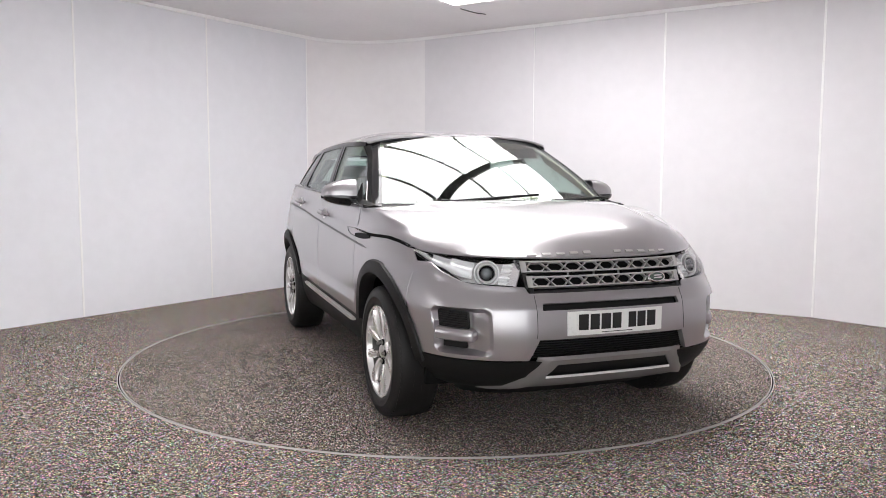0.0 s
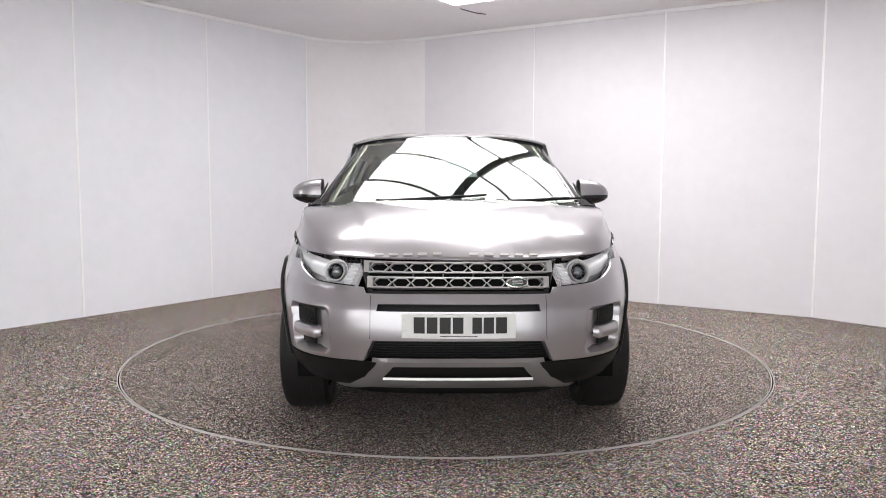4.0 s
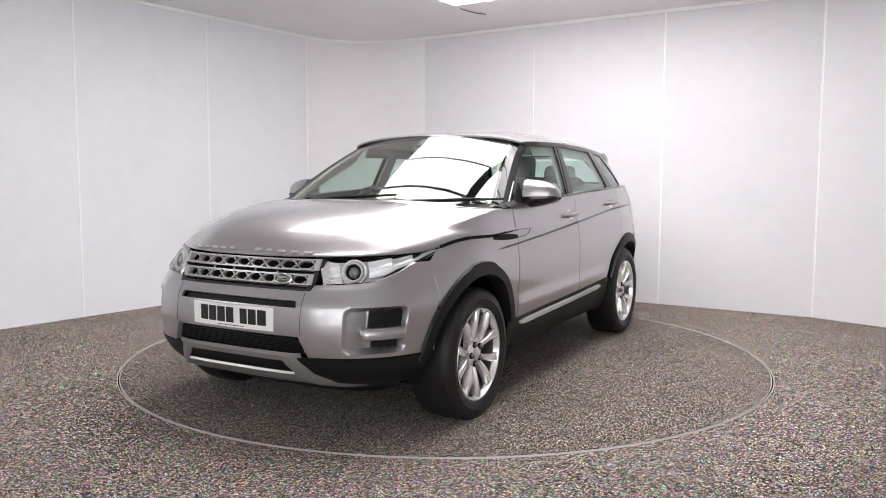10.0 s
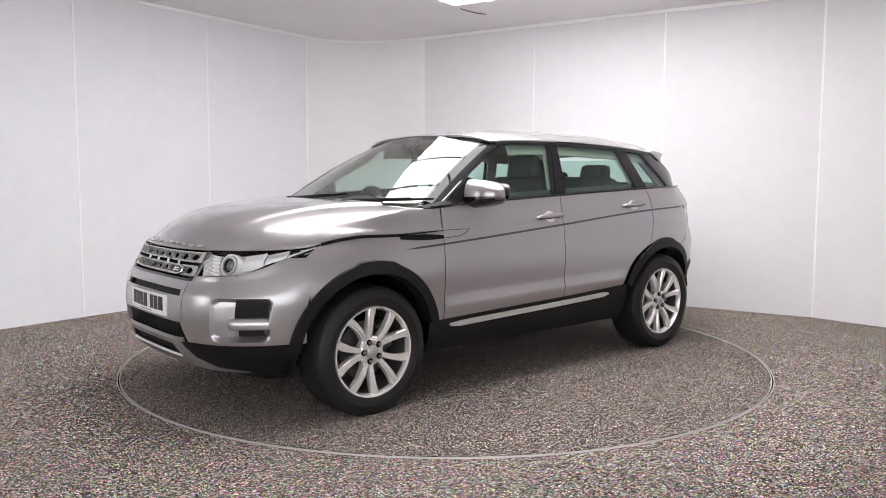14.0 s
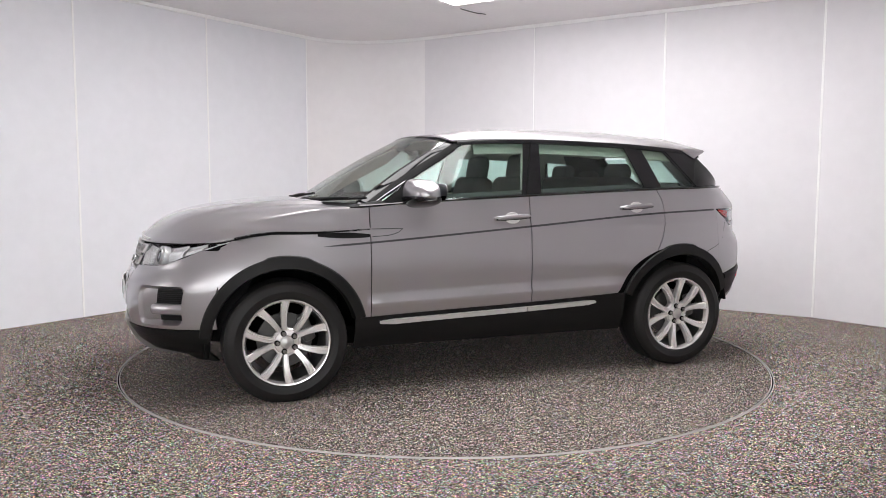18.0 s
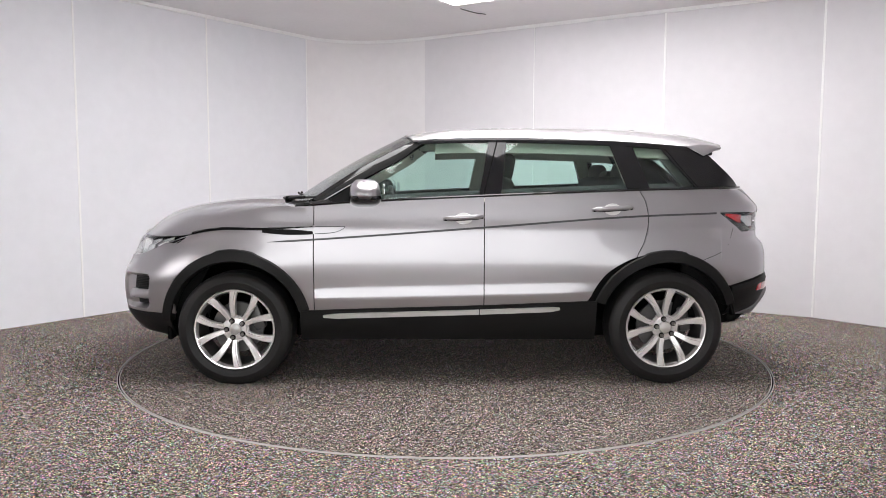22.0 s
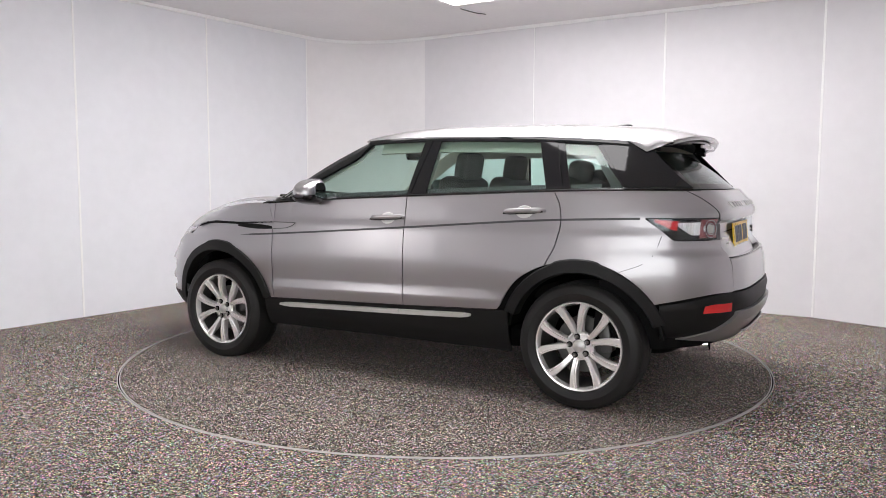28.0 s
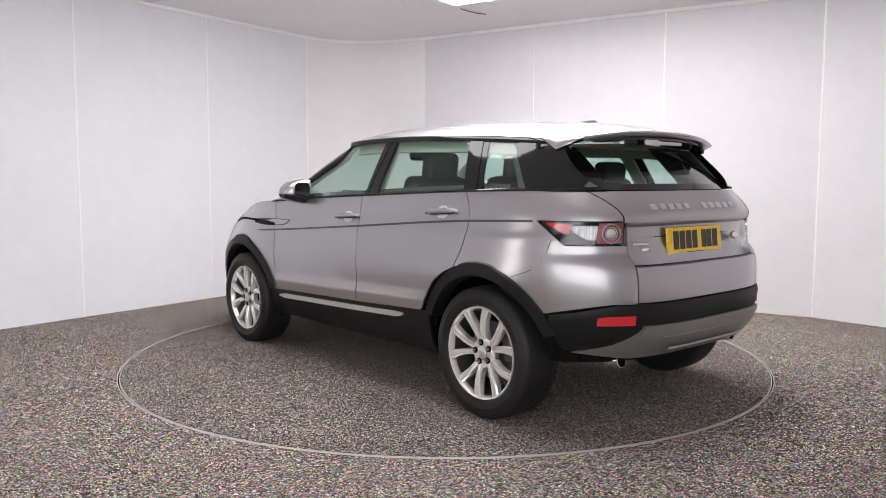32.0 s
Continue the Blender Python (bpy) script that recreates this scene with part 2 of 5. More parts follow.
def build_booth():
    left, a0, b0 = booth_plan()
    arc = []
    for i in range(0, 13):
        t = i / 12
        arc.append(a0 * (1 - t) ** 3 + (a0 - LEFT_DIR * 0.52) * 3 * t * (1 - t) ** 2 + (b0 - RIGHT_DIR * 0.68) * 3 * t * t * (1 - t) + b0 * t**3)
    right = [b0 + RIGHT_DIR * 1.44 * k for k in range(0, 4)]
    e = right[-1]
    bend = [e]
    for turn in (-50, -62, -74, -84, -90, -96, -106, -118, -128):
        d = Vector((math.cos(radians(turn)), math.sin(radians(turn))))
        bend.append(bend[-1] + d * 0.72)
    # unseen: assumed walls that close the booth behind the camera
    back = [bend[-1], Vector((2.6, -6.5)), Vector((-4.2, -6.5)), left[0]]
    runs = [("wall_left", [(left[i], left[i + 1]) for i in range(5)]),
            ("wall_corner", [(arc[i], arc[i + 1]) for i in range(12)]),
            ("wall_right", [(right[i], right[i + 1]) for i in range(3)]),
            ("wall_bend", [(bend[i], bend[i + 1]) for i in range(len(bend) - 1)]),
            ("wall_entrance_right", [(back[0], back[1]), (back[1], Vector((2.1, -6.5)))]),
            ("wall_entrance_left", [(Vector((-3.7, -6.5)), back[2]), (back[2], back[3])])]
    # unseen opening behind the camera: assumed, so that the glow can reach the car
    V, F = boxes((5.82, 0.08, H - 2.55), 0.004, 1)
    tagged(part("lintel", *moved((V, F), pose(-0.8, -6.52, 2.60 + (H - 2.55) / 2)), WALL), "unseen white lintel over the assumed opening behind the camera", "wall", kind="structure")
    V, F = boxes((12.0, 2.4, 0.04), 0.0, 1)
    tagged(part("yard", *moved((V, F), pose(-0.8, -7.86, -0.025)), YARD), "unseen pale concrete ground assumed beyond the opening behind the camera", "ground", kind="structure")
    # glowing sheet added beyond the opening to brighten the car's sides
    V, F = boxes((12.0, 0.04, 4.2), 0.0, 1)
    tagged(part("backdrop", *moved((V, F), pose(-0.8, -9.0, 2.0)), BACK_GLOW_ON), "unseen pale glowing sheet behind the camera, added as fill light", "backdrop", kind="structure")
    seams, cove = [], []
    for name, segs in runs:
        path = [segs[0][0]] + [s[1] for s in segs]
        P = []
        for p in path:
            P.append([(p.x, p.y, z) for z in (-0.02, 0.8, 1.6, 2.4, H + 0.05)])
        P = np.array(P)
        # a thin outer skin carries the inner panels
        skin = P.copy()
        for i in range(len(path)):
            d = path[min(i + 1, len(path) - 1)] - path[max(i - 1, 0)]
            nrm = Vector((d.y, -d.x)).normalized()
            if nrm.dot(Vector((0, 0)) - path[i]) > 0:
                nrm = -nrm
            skin[i, :, 0] += nrm.x * 0.022
            skin[i, :, 1] += nrm.y * 0.022
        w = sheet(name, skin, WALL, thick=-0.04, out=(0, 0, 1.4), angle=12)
        tagged(w, "smooth white panelled booth wall with pale upright seams", "wall", kind="structure")
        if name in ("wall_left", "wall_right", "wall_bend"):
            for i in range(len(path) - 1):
                sheet("wall_panel", P[i:i + 2], WALL_COOL_LIT if name == "wall_left" else WALL, w, thick=-0.02, out=(0, 0, 1.4), angle=12)
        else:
            sheet("wall_panel", P, WALL_CORNER_LIT if name == "wall_corner" else WALL, w, thick=-0.02, out=(0, 0, 1.4), angle=20)
        if name in ("wall_left", "wall_right"):
            seams += path
    # upright joint strips over the seams
    for i, p in enumerate(seams):
        if i == 6:
            continue
        inward = (Vector((0, 0)) - p).normalized()
        V, F = boxes((0.007 if i == 7 else 0.018, 0.008, H - 0.004), 0.002, 1)
        ang = math.atan2(inward.y, inward.x) + math.pi / 2
        q = p + inward * 0.001
        ob = part("joint_strip", V, F, TRIM_WHITE)
        d = LEFT_DIR if i < 6 else RIGHT_DIR
        ob.matrix_basis = Matrix.Translation((q.x, q.y, H / 2)) @ Matrix.Rotation(math.atan2(d.y, d.x), 4, "Z")
        tagged(ob, "narrow white upright joint strip between wall panels", "trim", "wall joint strips", "structure")
    # ceiling edge trim all round the visible walls
    path = left + arc[1:] + right[1:] + bend[1:]
    P = []
    for i, p in enumerate(path):
        inward = (Vector((0, 0.2)) - p).normalized()
        P.append([(p.x + inward.x * a, p.y + inward.y * a, z) for a, z in ((0.004, H - 0.035), (0.016, H - 0.03), (0.022, H - 0.018), (0.026, H - 0.002))])
    tagged(sheet("ceiling_trim", np.array(P), TRIM_WHITE, thick=0.004, out=(0, 0, 9)), "thin white cove trim where wall meets ceiling", "trim", kind="structure")
    ring = left + arc[1:] + right[1:] + bend[1:] + back[1:-1]
    # floor with the round opening of the turntable, and the ceiling
    bm = bmesh.new()
    big = [bm.verts.new((p.x * 1.03, p.y * 1.03, 0)) for p in ring]
    n = 128
    hole = [bm.verts.new((2.2445 * math.cos(2 * math.pi * i / n), 2.2445 * math.sin(2 * math.pi * i / n), 0)) for i in range(n)]
    e1 = [bm.edges.new((big[i], big[(i + 1) % len(big)])) for i in range(len(big))]
    e2 = [bm.edges.new((hole[i], hole[(i + 1) % n])) for i in range(n)]
    bmesh.ops.triangle_fill(bm, edges=e1 + e2, use_beauty=True)
    kill = [f for f in bm.faces if f.calc_center_median().to_2d().length < 2.2 and all(v in hole for v in f.verts)]
    bmesh.ops.delete(bm, geom=kill, context="FACES_ONLY")
    bm.normal_update()
    for f in bm.faces:
        if f.normal.z < 0:
            f.normal_flip()
    V = [v.co.copy() for v in bm.verts]
    bm.verts.index_update()
    F = [[v.index for v in f.verts] for f in bm.faces]
    bm.free()
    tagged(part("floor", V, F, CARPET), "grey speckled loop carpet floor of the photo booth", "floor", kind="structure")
    V = [(p.x * 1.03, p.y * 1.03, z) for z in (H, H + 0.1) for p in ring]
    k = len(ring)
    F = [list(range(k))[::-1], list(range(k, 2 * k))] + [[i, (i + 1) % k, (i + 1) % k + k, i + k] for i in range(k)]
    tagged(part("ceiling", V, F, CEILING), "flat matt white booth ceiling", "ceiling", kind="structure")
    V, F = lathe([(2.2400, -0.03), (2.2400, 0.002), (2.2408, 0.003), (2.2435, 0.003), (2.2450, 0.002), (2.2450, -0.03)], 160, "z")
    tagged(part("floor_edge", V, F, EDGE), "thin pale metal edging of the carpet round the turntable", "edging", kind="structure")
    V, F = lathe([(2.19, -0.03), (2.19, -0.008), (2.30, -0.008), (2.30, -0.03)], 96, "z")
    tagged(part("turntable_seat", V, F, DARK), "dark recessed seat round the turntable", "floor", kind="structure")


def build_turntable():
    disc = new("turntable")
    tagged(disc, "round turntable covered in grey speckled carpet with metal edging", "turntable")
    V, F = lathe([(0.002, -0.03), (2.2255, -0.03), (2.2255, 0.0), (0.002, 0.0)], 128, "z")
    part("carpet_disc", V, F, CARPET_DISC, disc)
    V, F = lathe([(2.2256, -0.03), (2.2256, 0.001), (2.227, 0.003), (2.2295, 0.003), (2.231, 0.001), (2.231, -0.03)], 160, "z")
    part("edge_ring", V, F, EDGE, disc, "thin pale metal edging ring")
    return disc


def build_lights():
    """Luminous ceiling field in line with the walls: two columns of panels, a broad bar between them and thin bars across."""
    turn = Matrix.Rotation(math.atan2(RIGHT_DIR.y, RIGHT_DIR.x), 4, "Z")
    lamp = new("ceiling_light")
    tagged(lamp, "glowing white ceiling light panels between dark frame bars", "ceiling light")

    def slab(name, u0, u1, s0, s1, z0, z1, mat, lab):
        c = CORNER + RIGHT_DIR * (u0 + u1) / 2 + LEFT_DIR * (s0 + s1) / 2
        V, F = boxes((u1 - u0, s1 - s0, z1 - z0), 0.003, 1)
        ob = part(name, V, F, mat, lamp, lab)
        ob.matrix_basis = Matrix.Translation((c.x, c.y, (z0 + z1) / 2)) @ turn

    us = (2.455, 3.80, 5.15)
    ss = (1.345, 2.13, 2.79, 3.42, 4.05, 4.66)
    for i in range(2):
        for j in range(5):
            slab("light_panel", us[i] + (0.0 if i == 0 else 0.062), us[i + 1] - (0.062 if i == 0 else 0.0), ss[j] + 0.022, ss[j + 1] - 0.022, H - 0.03, H - 0.004, LIGHT_ON, "glowing white light panel")
    slab("broad_bar", us[1] - 0.061, us[1] + 0.061, ss[0], ss[-1], H - 0.028, H - 0.004, BAR, "broad dark grey bar")
    for j in range(1, 5):
        for i in range(2):
            slab("thin_bar", us[i] + (0.0 if i == 0 else 0.062), us[i + 1] - (0.062 if i == 0 else 0.0), ss[j] - 0.021, ss[j] + 0.021, H - 0.028, H - 0.004, BAR, "thin dark grey bar")
    return lamp


BAR = shader("bar_grey", (0.06, 0.06, 0.06), 0.5, grain=0.05)
def build_fill_softbox(x, y, w=1.3, h=1.8):
    """An unseen upright softbox on a stand beside the camera, added as fill facing the turntable."""
    stand = new("fill_softbox")
    tagged(stand, "unseen white softbox on a black tripod stand, added as fill light", "studio light", "studio lights beside the camera")
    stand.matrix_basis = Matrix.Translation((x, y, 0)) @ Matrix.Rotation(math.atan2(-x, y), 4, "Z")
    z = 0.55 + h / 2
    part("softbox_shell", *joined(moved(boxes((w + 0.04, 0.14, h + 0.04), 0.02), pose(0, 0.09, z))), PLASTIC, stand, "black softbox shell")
    part("softbox_front", *moved(boxes((w, 0.012, h), 0.003, 1), pose(0, 0.012, z)), SOFT_FILL_ON, stand, "glowing white softbox front")
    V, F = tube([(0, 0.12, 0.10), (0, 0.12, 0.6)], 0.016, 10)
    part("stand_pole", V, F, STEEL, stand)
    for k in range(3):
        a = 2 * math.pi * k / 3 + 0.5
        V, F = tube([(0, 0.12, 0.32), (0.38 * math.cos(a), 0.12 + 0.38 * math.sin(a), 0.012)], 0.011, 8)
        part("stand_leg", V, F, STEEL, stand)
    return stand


SOFT_FILL_ON = shader("fill_diffuser", (1, 0.975, 0.985), 0.5, emit=SOFT_FILL)


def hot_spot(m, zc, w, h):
    """The fill softbox glows most in its middle and fades towards its edges."""
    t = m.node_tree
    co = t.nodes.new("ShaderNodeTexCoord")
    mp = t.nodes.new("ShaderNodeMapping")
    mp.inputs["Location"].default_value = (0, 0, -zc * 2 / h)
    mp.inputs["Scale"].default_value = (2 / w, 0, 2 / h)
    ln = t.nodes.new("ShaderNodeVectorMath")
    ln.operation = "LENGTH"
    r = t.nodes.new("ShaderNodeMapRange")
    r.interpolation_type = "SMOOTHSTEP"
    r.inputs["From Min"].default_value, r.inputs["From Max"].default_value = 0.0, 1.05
    r.inputs["To Min"].default_value, r.inputs["To Max"].default_value = SOFT_FILL * 1.3, SOFT_FILL * 0.25
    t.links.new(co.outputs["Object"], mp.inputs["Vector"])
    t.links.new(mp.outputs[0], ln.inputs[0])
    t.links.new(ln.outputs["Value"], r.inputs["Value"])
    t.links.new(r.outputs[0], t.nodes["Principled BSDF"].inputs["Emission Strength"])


hot_spot(SOFT_FILL_ON, 0.55 + 0.9, 1.3, 1.8)
# out of view: guessed from door reflections, widened as fill for the car's sides
build_fill_softbox(-2.9, -5.75)
build_fill_softbox(-4.4, -2.9)
build_booth()
TURNTABLE = build_turntable()
build_lights()
# a thin dark cable that hangs flat under the ceiling
V, F = tube([(0.14, 2.2, H - 0.006), (0.22, 2.28, H - 0.012), (0.31, 2.38, H - 0.012), (0.40, 2.46, H - 0.005)], 0.004, 6)
tagged(part("ceiling_cable", V, F, DARK), "short thin dark cable along the white ceiling", "cable")

# ---- the car: x forwards, y to its left, z up; origin on the ground midway between the axles ----
WIDTH = curve((0.2, 0.80), (0.3, 0.865), (0.38, 0.895), (0.47, 0.908), (0.6, 0.918), (0.75, 0.925), (0.88, 0.917), (0.97, 0.907), (1.0, 0.898), (1.1, 0.880), (1.2, 0.862), (1.3, 0.83))
NOSE = curve((0.2, 1.98), (0.28, 2.10), (0.36, 2.16), (0.45, 2.19), (0.55, 2.20), (0.66, 2.19), (0.72, 2.165), (0.78, 2.135), (0.84, 2.12), (0.9, 2.10), (0.95, 2.06), (1.0, 1.95), (1.1, 1.9))
TAIL = curve((0.25, -1.97), (0.35, -2.07), (0.45, -2.11), (0.55, -2.135), (0.68, -2.13), (0.8, -2.115), (0.86, -2.09), (0.91, -2.045), (1.02, -2.035), (1.08, -2.05), (1.15, -2.01), (1.22, -1.95))
BELT = curve((1.0, 1.095), (0.79, 1.108), (0.47, 1.128), (-0.2, 1.160), (-0.73, 1.183), (-1.16, 1.199), (-1.9, 1.214))
GLASS_TOP = curve((0.30, 1.46), (0.19, 1.492), (-0.29, 1.503), (-0.93, 1.489), (-1.43, 1.462), (-1.7, 1.43))
TAIL_POWER = curve((0.5, 3.4), (0.8, 3.8), (1.05, 4.2), (1.2, 3.8))
NOSE_POWER = curve((0.3, 3.4), (0.45, 3.5), (0.62, 3.5), (0.72, 3.3), (0.85, 2.85), (0.93, 2.5), (1.0, 2.4))
HUB_Z, HUB_X, ARCH = 0.353, 1.33, 0.47


def half(x, z):
    """Half the car's width at x and z."""
    x, z = np.asarray(x, float), np.asarray(z, float)
    f = np.clip((x - 1.0) / (NOSE(z) - 1.0), 0, 0.9995)
    r = np.clip((-1.0 - x) / (-1.0 - TAIL(z)), 0, 0.9995)
    p = NOSE_POWER(z)
    w = WIDTH(z) * (1 - f**p) ** (1 / p) * (1 - r ** TAIL_POWER(z)) ** (1 / TAIL_POWER(z))
    # lower door crease: a slope outwards down to a crisp edge, then inwards
    d = 0.555 - 0.024 * x - z
    fold = np.where(d < 0, 0.013 * np.clip((d + 0.067) / 0.067, 0, 1) ** 1.4, 0.013 - 0.11 * d)
    w = w + fold * np.clip((0.87 - x) / 0.05, 0, 1) * np.clip((x + 0.98) / 0.25, 0, 1)
    for hx in (HUB_X, -HUB_X):
        w = w + (0.026 if hx > 0 else 0.020) * np.exp(-(((x - hx) / 0.36) ** 2) - ((z - 0.72) / 0.15) ** 2)
    return w


def nose_x(y, z):
    p = NOSE_POWER(z)
    return 1.0 + (NOSE(z) - 1.0) * (1 - np.clip(np.abs(y) / WIDTH(z), 0, 1) ** p) ** (1 / p)


def tail_x(y, z):
    p = TAIL_POWER(z)
    return -1.0 + (TAIL(z) + 1.0) * (1 - np.clip(np.abs(y) / WIDTH(z), 0, 1) ** p) ** (1 / p)


def push(fn, a, b, off):
    """The point fn(a, b), moved off metres outwards."""
    p = np.array(fn(a, b), float)
    e = 1e-3
    u = np.array(fn(a + e, b), float) - np.array(fn(a - e, b), float)
    v = np.array(fn(a, b + e), float) - np.array(fn(a, b - e), float)
    n = np.cross(u, v)
    n /= max(np.linalg.norm(n), 1e-12)
    if n @ (p - np.array((0, 0, 0.6))) < 0:
        n = -n
    return p + n * off


def flank(s, off=0.0):
    """Maker of points on the side s (1 left, -1 right) from x, z."""
    return lambda x, z: push(lambda a, b: (a, s * float(half(a, b)), b), x, z, off)


def front(y, z, off=0.0):
    return push(lambda a, b: (float(nose_x(a, b)), a, b), y, z, off)


def rear(y, z, off=0.0):
    return push(lambda a, b: (float(tail_x(a, b)), a, b), y, z, off)


def wrap(k, z, end=1, off=0.0):
    """Round the front (end 1) or tail (end -1): k is an angle in degrees, 0 at the middle, 90 at the side, signed by side."""
    def fn(a, b):
        n = float(NOSE_POWER(b)) if end > 0 else float(TAIL_POWER(b))
        t = radians(a)
        s, c = abs(math.sin(t)) ** (2 / n), abs(math.cos(t)) ** (2 / n)
        lim = NOSE(b) if end > 0 else TAIL(b)
        x = end + (float(lim) - end) * c
        y = float(WIDTH(b)) * s * (1 if a >= 0 else -1)
        for hx in (HUB_X, -HUB_X):
            y += (1 if a >= 0 else -1) * s * 0.018 * math.exp(-(((x - hx) / 0.40) ** 2) - ((b - 0.72) / 0.2) ** 2)
        return (x, y, b)

    return push(fn, k if abs(k) > 0.2 else 0.2, z, off)


def angle_y(y, z, end=1):
    n = float(NOSE_POWER(z)) if end > 0 else float(TAIL_POWER(z))
    return math.degrees(math.asin(min(1, (abs(y) / float(WIDTH(z))) ** (n / 2)))) * (1 if y >= 0 else -1)


def angle_x(x, z, end=1):
    n = float(NOSE_POWER(z)) if end > 0 else float(TAIL_POWER(z))
    lim = float(NOSE(z) if end > 0 else TAIL(z))
    return math.degrees(math.acos(min(1, ((x - end) / (lim - end)) ** (n / 2))))


def arch_z(x, r=ARCH):
    """Height of the wheel arch's edge at x, or 0 away from the wheels."""
    best = 0.0
    for hx in (HUB_X, -HUB_X):
        d = abs(x - hx)
        if d < r:
            best = max(best, HUB_Z + math.sqrt(r * r - d * d))
    return best


def side_panel(name, car, s, x0, x1, low, high, n, m, label="", bow0=None, bow1=None, off=0.0, material=None, thick=0.012, crease=None, angle=38):
    """A body panel of the side s between x0 and x1 and between the heights low(x) and high(x)."""
    fn = flank(s, off)
    P = []
    for i, x in enumerate(line(x0, x1, n)):
        u = i / (n - 1)
        row = []
        lo, hi = low(x), high(x)
        if crease:
            c0, c1 = max(crease(x), lo + 0.002), max(crease(x) + 0.070, lo + 0.004)
            zs = list(line(lo, c0, 4)[:-1]) + list(line(c0, c1, 9)) + list(line(c1, hi, m)[1:])
        else:
            zs = line(lo, hi, m)
        for z in zs:
            b = (1 - u) * (bow0(z) if bow0 else 0) + u * (bow1(z) if bow1 else 0)
            row.append(fn(x + b, z))
        P.append(row)
    return sheet(name, P, material or PAINT, car, label, thick, angle=angle)


CAR = new("car")
tagged(CAR, "grey metallic five-door compact SUV with black lower cladding on the turntable", "car")

BONNET_EDGE = curve((0.78, 0.978), (0.84, 0.975), (1.14, 0.962), (1.36, 0.963), (1.5, 0.95), (1.62, 0.926), (1.75, 0.912), (1.9, 0.905), (2.1, 0.895))
BONNET_TOP = curve((0.78, 1.125), (0.95, 1.128), (1.16, 1.129), (1.4, 1.119), (1.6, 1.102), (1.76, 1.080), (1.87, 1.055), (1.95, 1.023), (2.01, 0.985), (2.055, 0.945), (2.1, 0.897))
SILL_TOP = curve((1.0, 0.452), (0.83, 0.462), (-0.2, 0.495), (-1.0, 0.525), (-1.2, 0.53))
LAMP_LOW = curve((0, 0.768), (0.45, 0.782), (0.72, 0.826), (0.9, 0.885), (1, 0.918))
LAMP_TOP = curve((0, 0.888), (0.5, 0.902), (1, 0.926))
WING_END = 1.70


def rear_seam(z):
    """The rear door's back edge bows backwards at the waist."""
    return float(REAR_SEAM(z))


REAR_SEAM = curve((0.70, 0.06), (0.80, 0.03), (0.9, -0.018), (1.03, -0.043), (1.12, -0.03), (1.2, 0.010))


def bonnet_point(x, y):
    w = float(half(x, float(BONNET_EDGE(x)))) + 1e-4
    r = min(1.0, abs(y) / w)
    # the fold over the grille follows the nose's curve
    b = max(0.0, min(1.0, (x - 1.70) / 0.28))
    xq = min(2.1, x + (2.10 - float(nose_x(y, 0.905))) * b * b * (3 - 2 * b) * 0.9)
    e, t = float(BONNET_EDGE(x)), float(BONNET_TOP(xq))
    g = max(0.0, min(1.0, (x - 1.25) / 0.6))
    z = e + (t - e) * (1 - r ** (4.6 - 2.0 * g)) ** (0.55 + 0.15 * g)
    # towards the windscreen the bonnet's side runs flush with the door and turns over in a tight edge
    s = max(0.0, min(1.0, (1.62 - x) / 0.62))
    if s > 0:
        zs = np.linspace(e - 0.03, 1.26, 30)
        zf = float(np.interp(-abs(y), -half(x, zs), zs))
        k = 0.016
        edge = -k * math.log(math.exp(-(zf - 1.0) / k) + math.exp(-(t - 0.030 * r * r - 1.0) / k)) + 1.0
        s = s * s * (3 - 2 * s)
        z = z * (1 - s) + max(edge, e) * s
    # raised middle field with soft flanks
    fold = max(0.0, min(1.0, (0.43 + (2.0 - x) * 0.20 - abs(y)) / 0.040 + 0.5))
    z += 0.017 * fold * fold * (3 - 2 * fold) * max(0.0, min(1.0, (2.05 - x) / 0.75)) * (1 if t > e else 0)
    return (x, y, z)


def build_bonnet():
    P = []
    for u in line(-1, 1, 111):
        uu = math.sin(u * math.pi / 2)
        row = []
        # front end on the nose line, back end under the windscreen
        k = abs(uu) * angle_x(1.64, 0.92)
        f = wrap(k, 0.905)
        qb = min(1.0, abs(uu) / 0.98)
        xb, yb = 1.150 - 0.13 * qb**2 - 0.182 * qb**5, uu * 0.895
        for v in line(0, 1, 40):
            vv = 1 - (1 - v) ** 1.6
            x = xb + (f[0] - 0.004 - xb) * vv
            w = float(half(x, float(BONNET_EDGE(x))))
            q = abs(uu) if abs(uu) < 1 else 1
            ya, yf = abs(yb), f[1]
            y = ya + (yf - ya) * vv
            if q > 0.999:
                y = w
            else:
                y = min(y * (1 - q**6) + w * q**6, w)
            row.append(bonnet_point(x, math.copysign(y, uu)))
        # turned-down front lip
        lip = float(BONNET_EDGE(f[0])) - 0.007
        row.append((f[0] - 0.001, row[-1][1], row[-1][2] * 0.4 + lip * 0.6))
        row.append((f[0] - 0.004, row[-1][1], lip))
        P.append(row)
    sheet("bonnet", P, PAINT, CAR, out=(1.3, 0, 0.2), thick=0.010)


